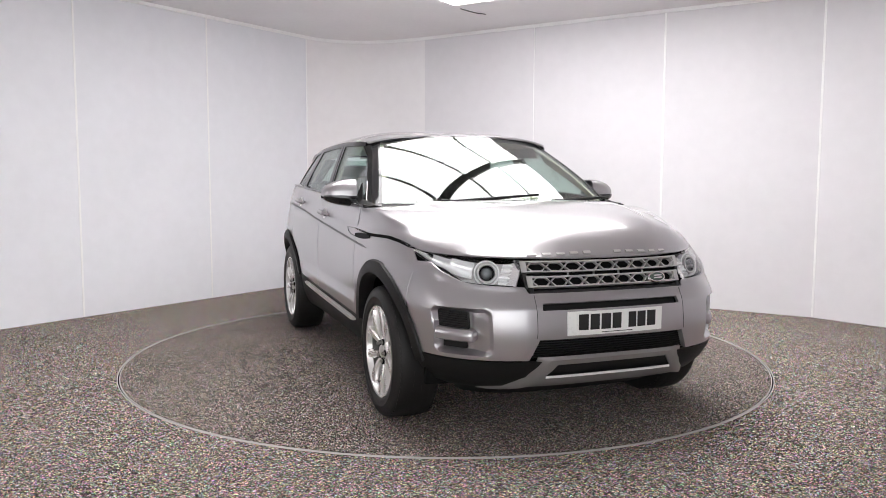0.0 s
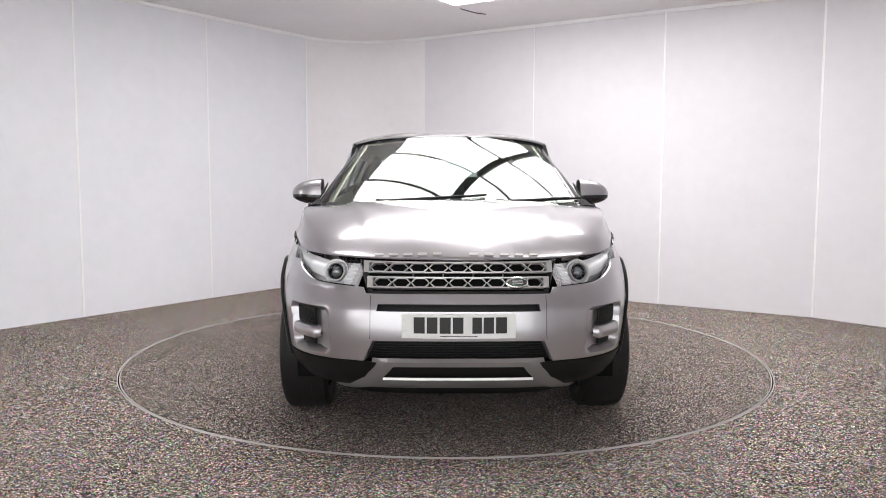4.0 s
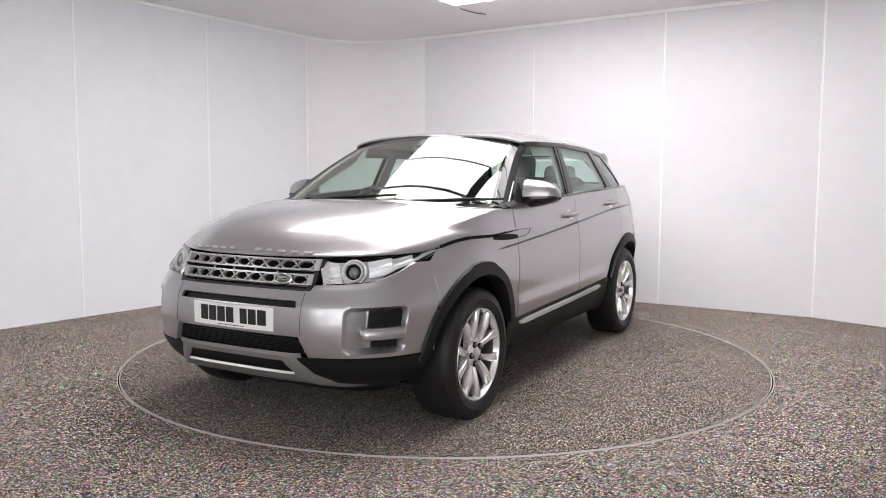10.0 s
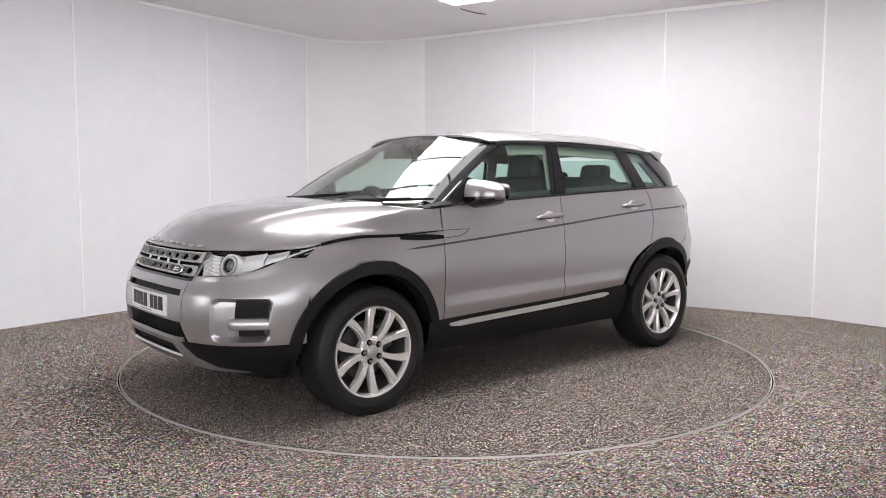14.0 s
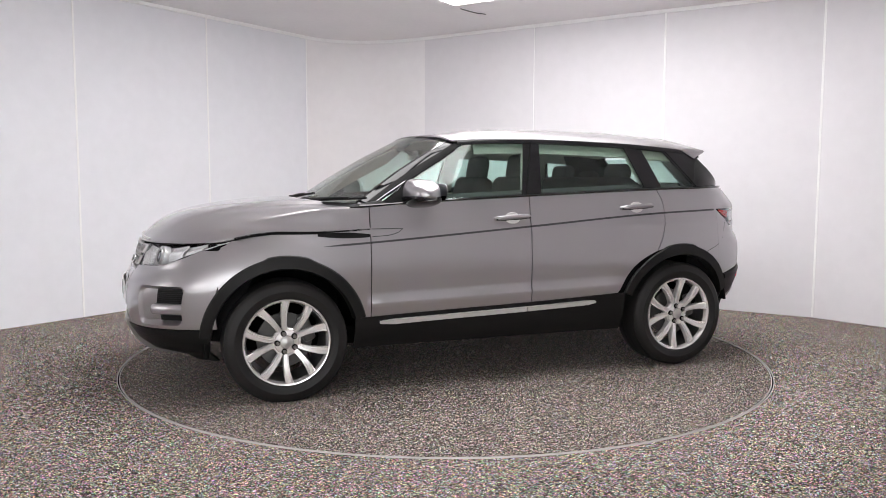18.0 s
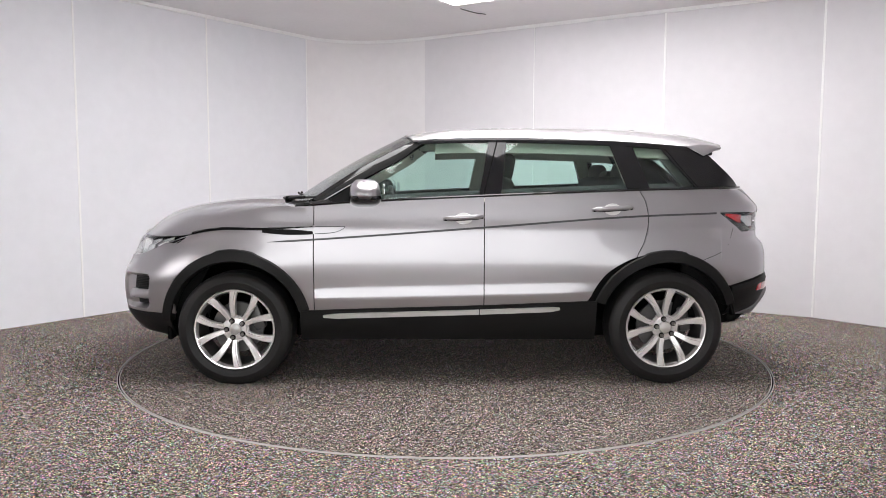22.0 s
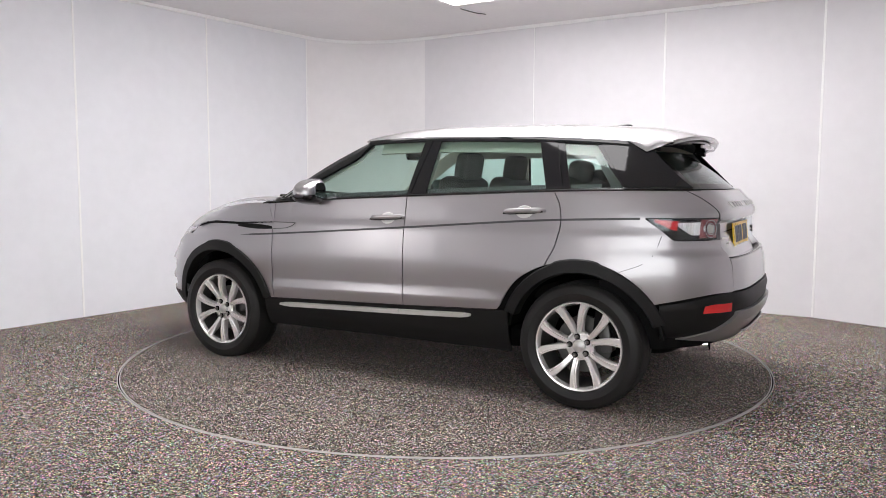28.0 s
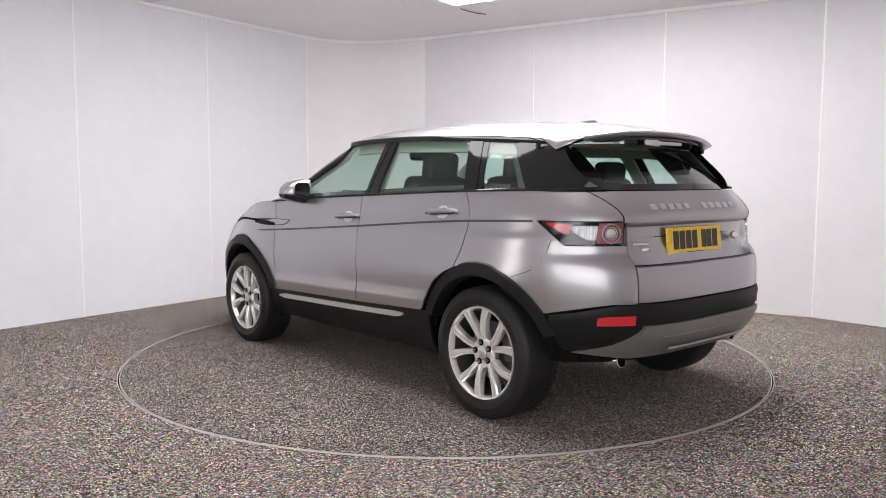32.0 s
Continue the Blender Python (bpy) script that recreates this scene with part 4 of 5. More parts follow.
def build_greenhouse():
    # windscreen
    P = [[screen(u, v) for v in line(0, 1, 16)] for u in line(-1, 1, 33)]
    glass = sheet("windscreen", P, SCREEN, CAR, "large raked windscreen of faintly green glass", 0.005, out=(0, 0, 1.0))
    glass.visible_shadow = False
    # black ceramic border and cowl
    for s in (1, -1):
        P = [[screen(s * u, v, 0.002) for u in (0.978, 0.99, 1.0)] for v in line(0, 1, 20)]
        sheet("windscreen_border", P, GLOSS, CAR, thick=0.003, out=(0, 0, 1.0))
    P = [[screen(u, v, 0.002) for v in (0.986, 0.995, 1.003)] for u in line(-1, 1, 25)]
    sheet("windscreen_border", P, GLOSS, CAR, thick=0.003, out=(0, 0, 1.0))
    P = []
    for u in line(-1, 1, 31):
        a = screen(u, 0.03, 0.003)
        b = screen(u, 0.0, 0.0)
        P.append([a, b, (b[0] + 0.03, b[1], b[2] - 0.006), (b[0] + 0.10, b[1] * 1.03, b[2] - 0.03)])
    sheet("cowl", P, PLASTIC, CAR, "black plastic scuttle below the windscreen", 0.01, out=(0.9, 0, 0.5))
    roof_w = curve((0.30, 0.622), (0.2, 0.662), (0.0, 0.688), (-0.9, 0.678), (-1.4, 0.648), (-1.75, 0.600))

    def glass_y(x, z):
        zb, zt = float(BELT(x)) + 0.01, float(GLASS_TOP(x)) + 0.02
        b = float(half(x, float(BELT(x)))) - 0.040
        t = (z - zb) / (zt - zb)
        return b + (float(roof_w(x)) + 0.004 - b) * t + 0.005 * math.sin(math.pi * max(0, min(1, t)))

    def quad(name, s, b0, b1, t0, t1, material, off=0.0, label="", zb=0.012, zt=0.0, n=14, m=14, thick=0.006, parent=CAR, round_to=0.0):
        """A piece of the window band: x from b0 to b1 at the sill and from t0 to t1 at the roof."""
        P = []
        for u in line(0, 1, n):
            row = []
            for v in line(0, 1, m):
                x = (b0 + (b1 - b0) * u) * (1 - v) + (t0 + (t1 - t0) * u) * v
                z = (float(BELT(x)) + zb) * (1 - v) + (float(GLASS_TOP(x)) + zt) * v
                row.append((x, s * (glass_y(x, z) + off), z))
            P.append(row)
        ob = sheet(name, P, material, parent, label, thick, out=(-0.4, 0, 1.2))
        return ob

    for s in (1, -1):
        panes = (("front_side_window", 0.785, -0.185, 0.165, -0.245, GLASS, "faintly green front side window"),
                 ("rear_side_window", -0.30, -1.105, -0.345, -1.01, GLASS, "faintly green rear side window"),
                 ("quarter_window", -1.185, -1.56, -1.10, -1.37, GLASS_REAR, "dark tinted rear quarter window"))
        for name, b0, b1, t0, t1, mat, lab in panes:
            ob = quad(name, s, b0, b1, t0, t1, mat, -0.006, lab, 0.010, 0.0)
            ob.visible_shadow = False
        quad("b_pillar", s, -0.175, -0.310, -0.238, -0.352, PILLAR, 0.0, "gloss black door pillar", n=6)
        quad("c_pillar", s, -1.095, -1.195, -1.003, -1.108, PILLAR, 0.0, "gloss black door pillar", n=6)
        quad("d_pillar", s, -1.545, -1.855, -1.36, -1.64, PILLAR, 0.0, "gloss black rear pillar", n=10)
        # door joints in the pillars
        quad("pillar_joint", s, -0.199, -0.207, -0.287, -0.295, DARK, 0.0015, n=2)
        # rounded inner frames of the quarter window
        quad("quarter_border", s, -1.185, -1.235, -1.10, -1.15, PILLAR, -0.004, n=4)
        quad("quarter_border", s, -1.53, -1.57, -1.33, -1.385, PILLAR, -0.004, n=4)
        # windscreen pillar, between screen edge and door glass
        P = []
        for v in line(0, 1, 18):
            a = screen(s, v, 0.0)
            b0, t0 = 0.797, 0.172
            xg = b0 + (t0 - b0) * v
            zg = (float(BELT(xg)) + 0.012) * (1 - v) + float(GLASS_TOP(xg)) * v
            g = (xg, s * glass_y(xg, zg), zg)
            P.append([tuple(a[i] + (g[i] - a[i]) * w + (0.010 * math.sin(math.pi * w) * s if i == 1 else 0) for i in range(3)) for w in line(0, 1, 13)])
        sheet("windscreen_pillar", [row[:6] for row in P], PILLAR, CAR, "gloss black windscreen pillar", 0.02, out=(-0.3, 0, 1.1))
        sheet("door_frame", [row[5:] for row in P], FRAME, CAR, "black door window frame", 0.02, out=(-0.3, 0, 1.1))
        # foot of the pillar down to the door
        P = []
        for t in line(0, 1, 10):
            x = 0.955 - 0.22 * t
            o = (x, s * (float(half(x, float(BELT(x)))) - 0.003), float(BELT(x)) + 0.004)
            i = (0.935 - 0.17 * t, s * (0.775 + 0.05 * t), 1.100 + 0.04 * t)
            P.append([tuple(o[k] + (i[k] - o[k]) * w + (0.012 * math.sin(math.pi * w) if k == 2 else 0) for k in range(3)) for w in line(0, 1, 5)])
        sheet("pillar_foot", P, FRAME, CAR, "gloss black foot of the windscreen pillar", 0.012, out=(0.6, 0, 0.9))
        # bright finisher along the pillar
        P = []
        for v in line(0.0, 0.36, 9):
            a = screen(s, v, 0.0)
            xg = 0.797 + (0.172 - 0.797) * v
            zg = (float(BELT(xg)) + 0.012) * (1 - v) + float(GLASS_TOP(xg)) * v
            g = (xg, s * glass_y(xg, zg), zg)
            P.append([tuple(a[i] + (g[i] - a[i]) * w + ((0.010 * math.sin(math.pi * w) + o) * s if i == 1 else 0) for i in range(3)) for w, o in ((0.86, 0.0), (0.875, 0.003), (0.90, 0.003), (0.915, 0.0))])
        sheet("pillar_finisher", P, SILVER, CAR, "thin bright finisher along the pillar", thick=0.004, out=(-0.3, 0, 1.1))
        # cream inner pillar trim
        P = []
        for v in line(0.03, 0.97, 12):
            a = screen(s * 0.945, v, -0.012)
            xg = 0.76 + (0.17 - 0.76) * v
            zg = (float(BELT(xg)) + 0.012) * (1 - v) + float(GLASS_TOP(xg)) * v
            g = (xg, s * (glass_y(xg, zg) - 0.04), zg - 0.01)
            P.append([a, g])
        sheet("inner_pillar_trim", P, CREAM, CAR, "cream inner pillar trim", 0.008, out=(-0.3, 0, 1.1))
        # inner door frames above and below the glass
        for lo_of, hi_of in ((lambda x: float(GLASS_TOP(x)) - 0.070, lambda x: float(GLASS_TOP(x)) + 0.004), (lambda x: float(BELT(x)) - 0.01, lambda x: float(BELT(x)) + 0.038)):
            P = []
            for x in line(0.10 if lo_of(0) > 1.3 else 0.62, -1.40, 30):
                P.append([(x, s * (glass_y(x, z) - 0.034), z) for z in line(lo_of(x), hi_of(x), 3)])
            sheet("inner_door_frame", P, BEIGE if lo_of(0) > 1.3 else DASH, CAR, "inner door window frame", 0.012, out=(-0.4, 0, 1.2))
        # inner trims beside the other pillars
        for b0, b1, t0, t1, mat in ((-0.18, -0.305, -0.243, -0.347, BEIGE), (-1.10, -1.19, -1.008, -1.103, BEIGE), (-1.46, -1.80, -1.28, -1.60, DASH)):
            quad("inner_pillar_trim", s, b0, b1, t0, t1, mat, -0.035, "inner pillar trim", n=4, m=8, thick=0.015)
        # black rail above the windows up to the roof edge
        P = []
        for x in line(0.21, -1.68, 50):
            z0, y0 = float(GLASS_TOP(x)) - 0.006, glass_y(x, float(GLASS_TOP(x)) - 0.006)
            y1, z1 = float(roof_w(x)) + 0.001, float(ROOF_EDGE(x)) + 0.002
            P.append([(x, s * (y0 + (y1 - y0) * w + 0.004 * math.sin(math.pi * w)), z0 + (z1 - z0) * w) for w in line(0, 1, 5)])
        sheet("roof_rail_strip", P, PILLAR, CAR, "gloss black strip under the roof edge", 0.02, out=(-0.5, 0, 1.0))
    # roof
    P = []
    for x in line(0.325, -1.53, 44):
        row = []
        for u in line(-1, 1, 33):
            uu = math.sin(u * math.pi / 2)
            xx = x - (0.085 * uu * uu if x > 0 else 0) * max(0, min(1, x / 0.325))
            w = float(roof_w(xx)) + 0.006
            row.append((xx, uu * w, float(ROOF_EDGE(xx)) + (float(ROOF_TOP(xx)) - float(ROOF_EDGE(xx))) * (1 - abs(uu) ** 3.8)))
        P.append(row)
    sheet("roof", P, PAINT, CAR, thick=0.012, out=(-0.5, 0, 0.8))
    P = [[(x, u * (float(roof_w(x)) - 0.03), float(ROOF_EDGE(x)) - 0.02 + 0.045 * (1 - u * u)) for u in line(-1, 1, 15)] for x in line(0.22, -1.6, 20)]
    sheet("headliner", P, CREAM, CAR, "cream roof lining", 0.008, out=(-0.5, 0, 0.8))
    # tail window
    def tail_glass(u, v, off=0.0):
        w = 0.67 + (0.56 - 0.67) * v
        x = -1.945 + 0.30 * v + (0.13 - 0.02 * v) * u * u - 0.02 * math.sin(math.pi * v)
        return (x - off, u * w, 1.212 + 0.222 * v + 0.6 * off)
    P = [[tail_glass(u, v) for v in line(0.12, 0.98, 10)] for u in line(-0.86, 0.86, 25)]
    ob = sheet("tail_window", P, GLASS_REAR, CAR, "dark tinted tail window", 0.005, out=(0, 0, 1.0))
    ob.visible_shadow = False
    for s in (1, -1):
        P = [[tail_glass(s * u, v, 0.002) for u in (0.82, 0.87, 0.93, 1.0)] for v in line(0, 1, 10)]
        sheet("tail_window_border", P, PILLAR, CAR, thick=0.006, out=(0, 0, 1.0))
    P = [[tail_glass(u, v, 0.002) for v in (0.0, 0.06, 0.14)] for u in line(-0.9, 0.9, 25)]
    sheet("tail_window_border", P, PILLAR, CAR, thick=0.006, out=(0, 0, 1.0))
    # spoiler
    P = []
    for u in line(-1, 1, 37):
        row = []
        tip = -1.828 + 0.085 * abs(u) ** 2.4
        x0 = -1.536 + 0.06 * abs(u) ** 6
        zt0 = float(ROOF_EDGE(x0)) + (float(ROOF_TOP(x0)) - float(ROOF_EDGE(x0))) * (1 - abs(u) ** 3.8) + 0.002
        tz = 1.522 - 0.043 * abs(u) ** 2.6
        w0 = float(roof_w(x0)) + 0.004
        for v in line(0, 1, 10):
            row.append((x0 + (tip - x0) * v, u * (w0 + (0.60 - w0) * v), zt0 + (tz - zt0) * (0.55 * v + 0.45 * v * v)))
        row.append((tip - 0.006, u * 0.598, tz - 0.010))
        row.append((tip + 0.004, u * 0.596, tz - 0.022))
        row.append((tip + 0.05, u * 0.585, tz - 0.030))
        P.append(row)
    spoiler = sheet("spoiler", P, PAINT, CAR, "grey roof spoiler over the tail window", 0.004, out=(-1.5, 0, 1.2))
    for s in (1, -1):
        a, b, c = np.array((-1.495, s * (float(roof_w(-1.495)) + 0.006), float(ROOF_EDGE(-1.495)) + 0.003)), np.array((-1.615, s * (glass_y(-1.615, 1.418) + 0.012), 1.418)), np.array((-1.752, s * 0.602, 1.474))
        P = []
        for u in line(0.03, 0.97, 15):
            t = a + (c - a) * u + np.array((0, 0, 0.012 * math.sin(math.pi * u)))
            g = a + (b - a) * (u / 0.5) if u < 0.5 else b + (c - b) * ((u - 0.5) / 0.5)
            P.append([t + (g - t) * w + np.array((0, s * 0.008 * math.sin(math.pi * w), 0)) for w in line(0, 1, 6)])
        sheet("spoiler_cheek", P, PAINT, spoiler, "grey spoiler side cheek", 0.004, out=(-1.6, 0, 1.45))
    P = [[(-1.60 - 0.20 * v + 0.10 * abs(u) ** 2.2 * v, u * 0.555, 1.445 + 0.015 * v + 0.02 * (1 - u * u)) for v in line(0, 1, 6)] for u in line(-1, 1, 21)]
    sheet("spoiler_underside", P, GLOSS, spoiler, "gloss black spoiler underside", 0.01, out=(-1.6, 0, 2.4))
    P = [[(-1.822 + 0.10 * abs(u * 0.3) ** 2, u * 0.17, z) for z in (1.452, 1.47)] for u in line(-1, 1, 9)]
    sheet("brake_light", P, LENS_CLEAR, spoiler, "clear high-level brake light", 0.012, out=(-1, 0, 1.4))
    # roof aerial fin
    rise = curve((0.0, 0.001), (0.06, 0.012), (0.12, 0.024), (0.155, 0.028), (0.175, 0.020), (0.185, 0.001))
    P = [[(-1.17 - a, 0.040 * (0.35 + 0.65 * math.sin(math.pi * min(1.0, (a + 0.02) / 0.20))) * math.cos(k), float(ROOF_TOP(-1.17 - a)) - 0.004 + float(rise(a)) * math.sin(k) ** 0.7) for k in line(0.0, math.pi, 13)] for a in line(0.0, 0.185, 15)]
    sheet("roof_aerial", P, GLOSS, CAR, "small black shark-fin roof aerial", 0.002, out=(-1.28, 0, 1.5))


ROOF_EDGE = curve((0.33, 1.508), (0.24, 1.512), (0.1, 1.520), (-0.3, 1.528), (-0.93, 1.514), (-1.43, 1.486), (-1.7, 1.455))
ROOF_TOP = curve((0.33, 1.558), (0.2, 1.580), (0.0, 1.603), (-0.3, 1.617), (-0.9, 1.615), (-1.2, 1.604), (-1.53, 1.578))
LENS_CLEAR = shader("brake_lens", (0.55, 0.5, 0.5), 0.15, 0, 0.8)
PALE = shader("lamp_reflector", (0.93, 0.93, 0.93), 0.25, 0.1, 0.5, grain=0.08, scale=200)
LAMP_GREY = shader("lamp_silver_grey", (0.68, 0.66, 0.66), 0.25, 0.3, 0.5, grain=0.06, scale=120)
SKID = shader("skid_paint", (0.26, 0.25, 0.25), 0.38, 0.6, 0.2, grain=0.04, scale=300)


def build_tail():
    y_gate = 0.575
    k0 = angle_y(y_gate, 0.95, -1)
    # corner panels, above and below the lamps
    for s in (1, -1):
        def corner(name, zlo, zhi_of, m, x_side, mat=PAINT, off=0.0, lab="", thick=0.012, ya=None):
            P = []
            for u in line(0, 1, 30):
                row = []
                for z in line(zlo(u) if callable(zlo) else zlo, zhi_of(u) if callable(zhi_of) else zhi_of, m):
                    ka = angle_y(ya or y_gate, z, -1)
                    kb = angle_x(x_side(z) if callable(x_side) else x_side, z, -1)
                    row.append(wrap(s * (ka + (kb - ka) * u), z, -1, off))
                P.append(row)
            return sheet(name, P, mat, CAR, lab, thick)
        corner("rear_corner", lambda u: 0.668 - 0.058 * max(0.0, (u - 0.25) / 0.75) ** 1.3, lambda u: 0.945 + 0.112 * max(0.0, (u - 0.70) / 0.30), 20, lambda z: -max(1.666, HUB_X + math.sqrt(max(0.0, (ARCH + 0.002) ** 2 - (z - HUB_Z) ** 2))))
        corner("tail_shoulder", 1.066, 1.205, 8, lambda z: -1.666, ya=0.60)
        # curved joint between quarter panel and rear corner, and the joint beside the tailgate
        seam = curve((0.775, -1.545), (0.79, -1.585), (0.82, -1.66), (0.87, -1.715), (0.97, -1.75))
        P = [[flank(s, 0.0012)(float(seam(z)) + d, z + d * 0.6) for d in (-0.0014, 0.0014)] for z in line(0.776, 0.97, 18)]
        sheet("corner_joint", P, DARK, CAR, thick=0.002)
        # lamp
        kin = angle_y(0.575, 1.0, -1)
        kout = angle_x(-1.672, 1.04, -1)
        def at(f, v, off):
            k = kin + (kout - kin) * f
            lo = 0.95 + 0.108 * max(0, f - 0.70) / 0.30
            return wrap(s * k, lo + (1.062 - lo) * v, -1, off)
        P = [[at(f, v, -0.02) for v in line(0, 1, 6)] for f in line(0, 1, 30)]
        lamp = sheet("tail_light", P, GLOSS, CAR, "wraparound tail light, red and clear with a round lamp", 0.012)
        P = [[at(f, v, 0.002) for v in line(0, 1, 8)] for f in line(0, 1, 40)]
        ob = sheet("lens", P, LENS, lamp, "clear lens", 0.003)
        ob.visible_shadow = False
        P = [[at(f, v, -0.012) for v in line(0.46, 0.88, 5)] for f in line(0.66, 0.93, 12)]
        sheet("red_reflector", P, RED, lamp, "red side reflector", 0.006)
        P = [[at(f, v, -0.012 + 0.005 * math.sin(f * 150)) for v in line(0.24 + 0.42 * max(0.0, (f - 0.46) / 0.20), 0.80, 6)] for f in line(0.35, 0.66, 42)]
        sheet("clear_reflector", P, PALE, lamp, "silvery clear reflector", 0.006)
        P = [[at(f, v, -0.014) for v in line(0.08, 0.92, 8)] for f in line(0.03, 0.33, 10)]
        sheet("red_bowl", P, shader("red_lens_pale", (0.36, 0.11, 0.12), 0.2, 0.3, 0.8) if s > 0 else bpy.data.materials["red_lens_pale"], lamp, "pale red bowl", 0.006)
        c, n = Vector(at(0.175, 0.5, -0.004)), Vector(at(0.175, 0.5, 0.05)) - Vector(at(0.175, 0.5, 0.0))
        m = Matrix.Translation(c) @ n.to_track_quat("Y", "Z").to_matrix().to_4x4()
        for prof, mat, lab in (([(0.044, -0.008), (0.045, 0.003), (0.048, 0.003), (0.049, -0.008)], CHROME, "silver ring"), ([(0.028, -0.006), (0.029, 0.003), (0.032, 0.003), (0.033, -0.006)], CHROME, "silver ring"), ([(0.0005, -0.005), (0.024, -0.005), (0.024, 0.002), (0.014, 0.006), (0.0005, 0.007)], SILVER, "silvery round lamp")):
            V, F = lathe(prof, 28)
            part("lamp_ring" if lab == "silver ring" else "round_lamp", *moved((V, F), m), mat, lamp, lab)
    # tailgate: upper field, number plate field and lower field
    def gate(name, zlo, zhi, m, w, mat=PAINT, off=0.0, lab="", parent=None, thick=0.012):
        P = [[rear(u * w, z, off) for z in line(zlo, zhi, m)] for u in line(-1, 1, 41)]
        return sheet(name, P, mat, parent or CAR, lab, thick)
    tail = gate("tailgate", 1.055, 1.208, 8, 0.60)
    for s in (1, -1):
        P = [[rear(s * (0.598 + 0.085 * t * t + d), 1.055 + 0.152 * t, 0.0014) for d in (-0.003, 0.003)] for t in line(0, 1, 12)]
        sheet("tailgate_joint", P, DARK, tail, thick=0.002)
    P = [[rear(u * 0.57, z, o) for z, o in ((0.860, -0.02), (0.868, -0.05), (0.98, -0.048), (1.028, -0.045), (1.032, -0.012), (1.046, -0.004), (1.052, -0.004))] for u in line(-1, 1, 41)]
    sheet("tailgate_recess", P, PAINT, tail, "recessed number plate field with a handle bar above", 0.012)
    for s in (1, -1):
        P = [[rear(s * 0.572, z, o) for o in (-0.05, -0.025, -0.001)] for z in line(0.862, 1.03, 8)]
        sheet("recess_end", P, PAINT, tail, thick=0.004, out=(-2.0, 0, 0.95))
    P = [[rear(u * 0.57, z, o) for z, o in ((0.672, -0.004), (0.70, 0.0), (0.80, 0.0), (0.840, 0.002), (0.852, -0.006), (0.858, -0.03))] for u in line(-1, 1, 41)]
    sheet("tailgate_lower", P, PAINT, tail, "lower tailgate panel", 0.012)
    P = [[rear(u * 0.565, z, o) for z, o in ((0.874, -0.047), (0.868, -0.040), (0.862, -0.018), (0.853, 0.003), (0.849, 0.001))] for u in line(-1, 1, 41)]
    sheet("tailgate_ledge", P, GLOSS, tail, "glossy dark ledge below the number plate", 0.006)
    P = [[rear(u * 0.58, z, -0.03) for z in (0.655, 0.672, 0.69)] for u in line(-1, 1, 31)]
    sheet("tailgate_gap", P, DARK, tail, thick=0.01)
    P = [[rear(u * 0.60, z, -0.05) for z in line(0.64, 1.19, 8)] for u in line(-1, 1, 31)]
    sheet("tailgate_inner", P, DARK, tail, thick=0.02)
    # bumper
    P = []
    for u in line(-1, 1, 71):
        kk = angle_y(0.575, 0.64, -1) / angle_x(-1.755, 0.64, -1)
        dip = 0.058 * max(0.0, (abs(u) - kk) / (1 - kk) - 0.25) / 0.75
        P.append([wrap(u * angle_x(-1.755, z, -1), z - dip * k, -1, o) for z, o, k in ((0.668, -0.03, 1), (0.664, 0.004, 1), (0.63, 0.012, 0.8), (0.60, 0.006, 0.6), (0.54, 0.0, 0.2), (0.46, -0.01, 0), (0.42, -0.03, 0), (0.385, -0.07, 0), (0.375, -0.14, 0))])
    bumper = sheet("rear_bumper", P, PLASTIC, CAR, "black grained plastic rear bumper", 0.014)
    for s in (1, -1):
        P = [[rear(s * y, z, 0.010) for z in line(0.566, 0.612, 4)] for y in line(0.585, 0.735, 10)]
        sheet("reflector", P, RED, bumper, "red rear reflector", 0.012)
    # silver diffuser
    P = []
    for u in line(-1, 1, 41):
        row = []
        for v in line(0, 1, 9):
            z = 0.375 + v * 0.185
            w = 0.54 + 0.24 * (1 - v) ** 1.8
            lift = 0.035 * max(0, (abs(u) - 0.72)) / 0.28 * (1 - v)
            row.append(rear(u * w, z + lift, 0.02 - 0.045 * (1 - v) ** 2))
        P.append(row)
    sheet("rear_skid_plate", P, SKID, bumper, "satin grey metal-look rear skid plate", 0.02)
    for z, w in ((0.50, 0.42), (0.43, 0.36)):
        P = [[rear(y, z + h, o) for h, o in ((-0.012, 0.0), (0.0, 0.018), (0.008, 0.012))] for y in line(-w, w, 21)]
        sheet("skid_ridge", P, SKID, bumper, thick=0.01)
    # exhaust tips
    for s in (1, -1):
        m = Matrix.Translation((-1.862, s * 0.531, 0.352)) @ pose(0, 0, 0, 8, 0, 90)
        V, F = lathe([(0.030, -0.03), (0.033, 0.09), (0.036, 0.09), (0.038, 0.08), (0.035, -0.03)], 32)
        ob = part("exhaust_tip", *moved((V, F), m), CHROME, CAR, "polished round exhaust tip")
        V, F = lathe([(0.0005, 0.04), (0.032, 0.04), (0.032, 0.045), (0.0005, 0.045)], 24)
        part("exhaust_bore", *moved((V, F), m), DARK, ob)
    V, F = boxes((0.36, 0.95, 0.12), 0.05)
    part("silencer", *moved((V, F), pose(-1.66, 0, 0.45)), DARK, CAR)


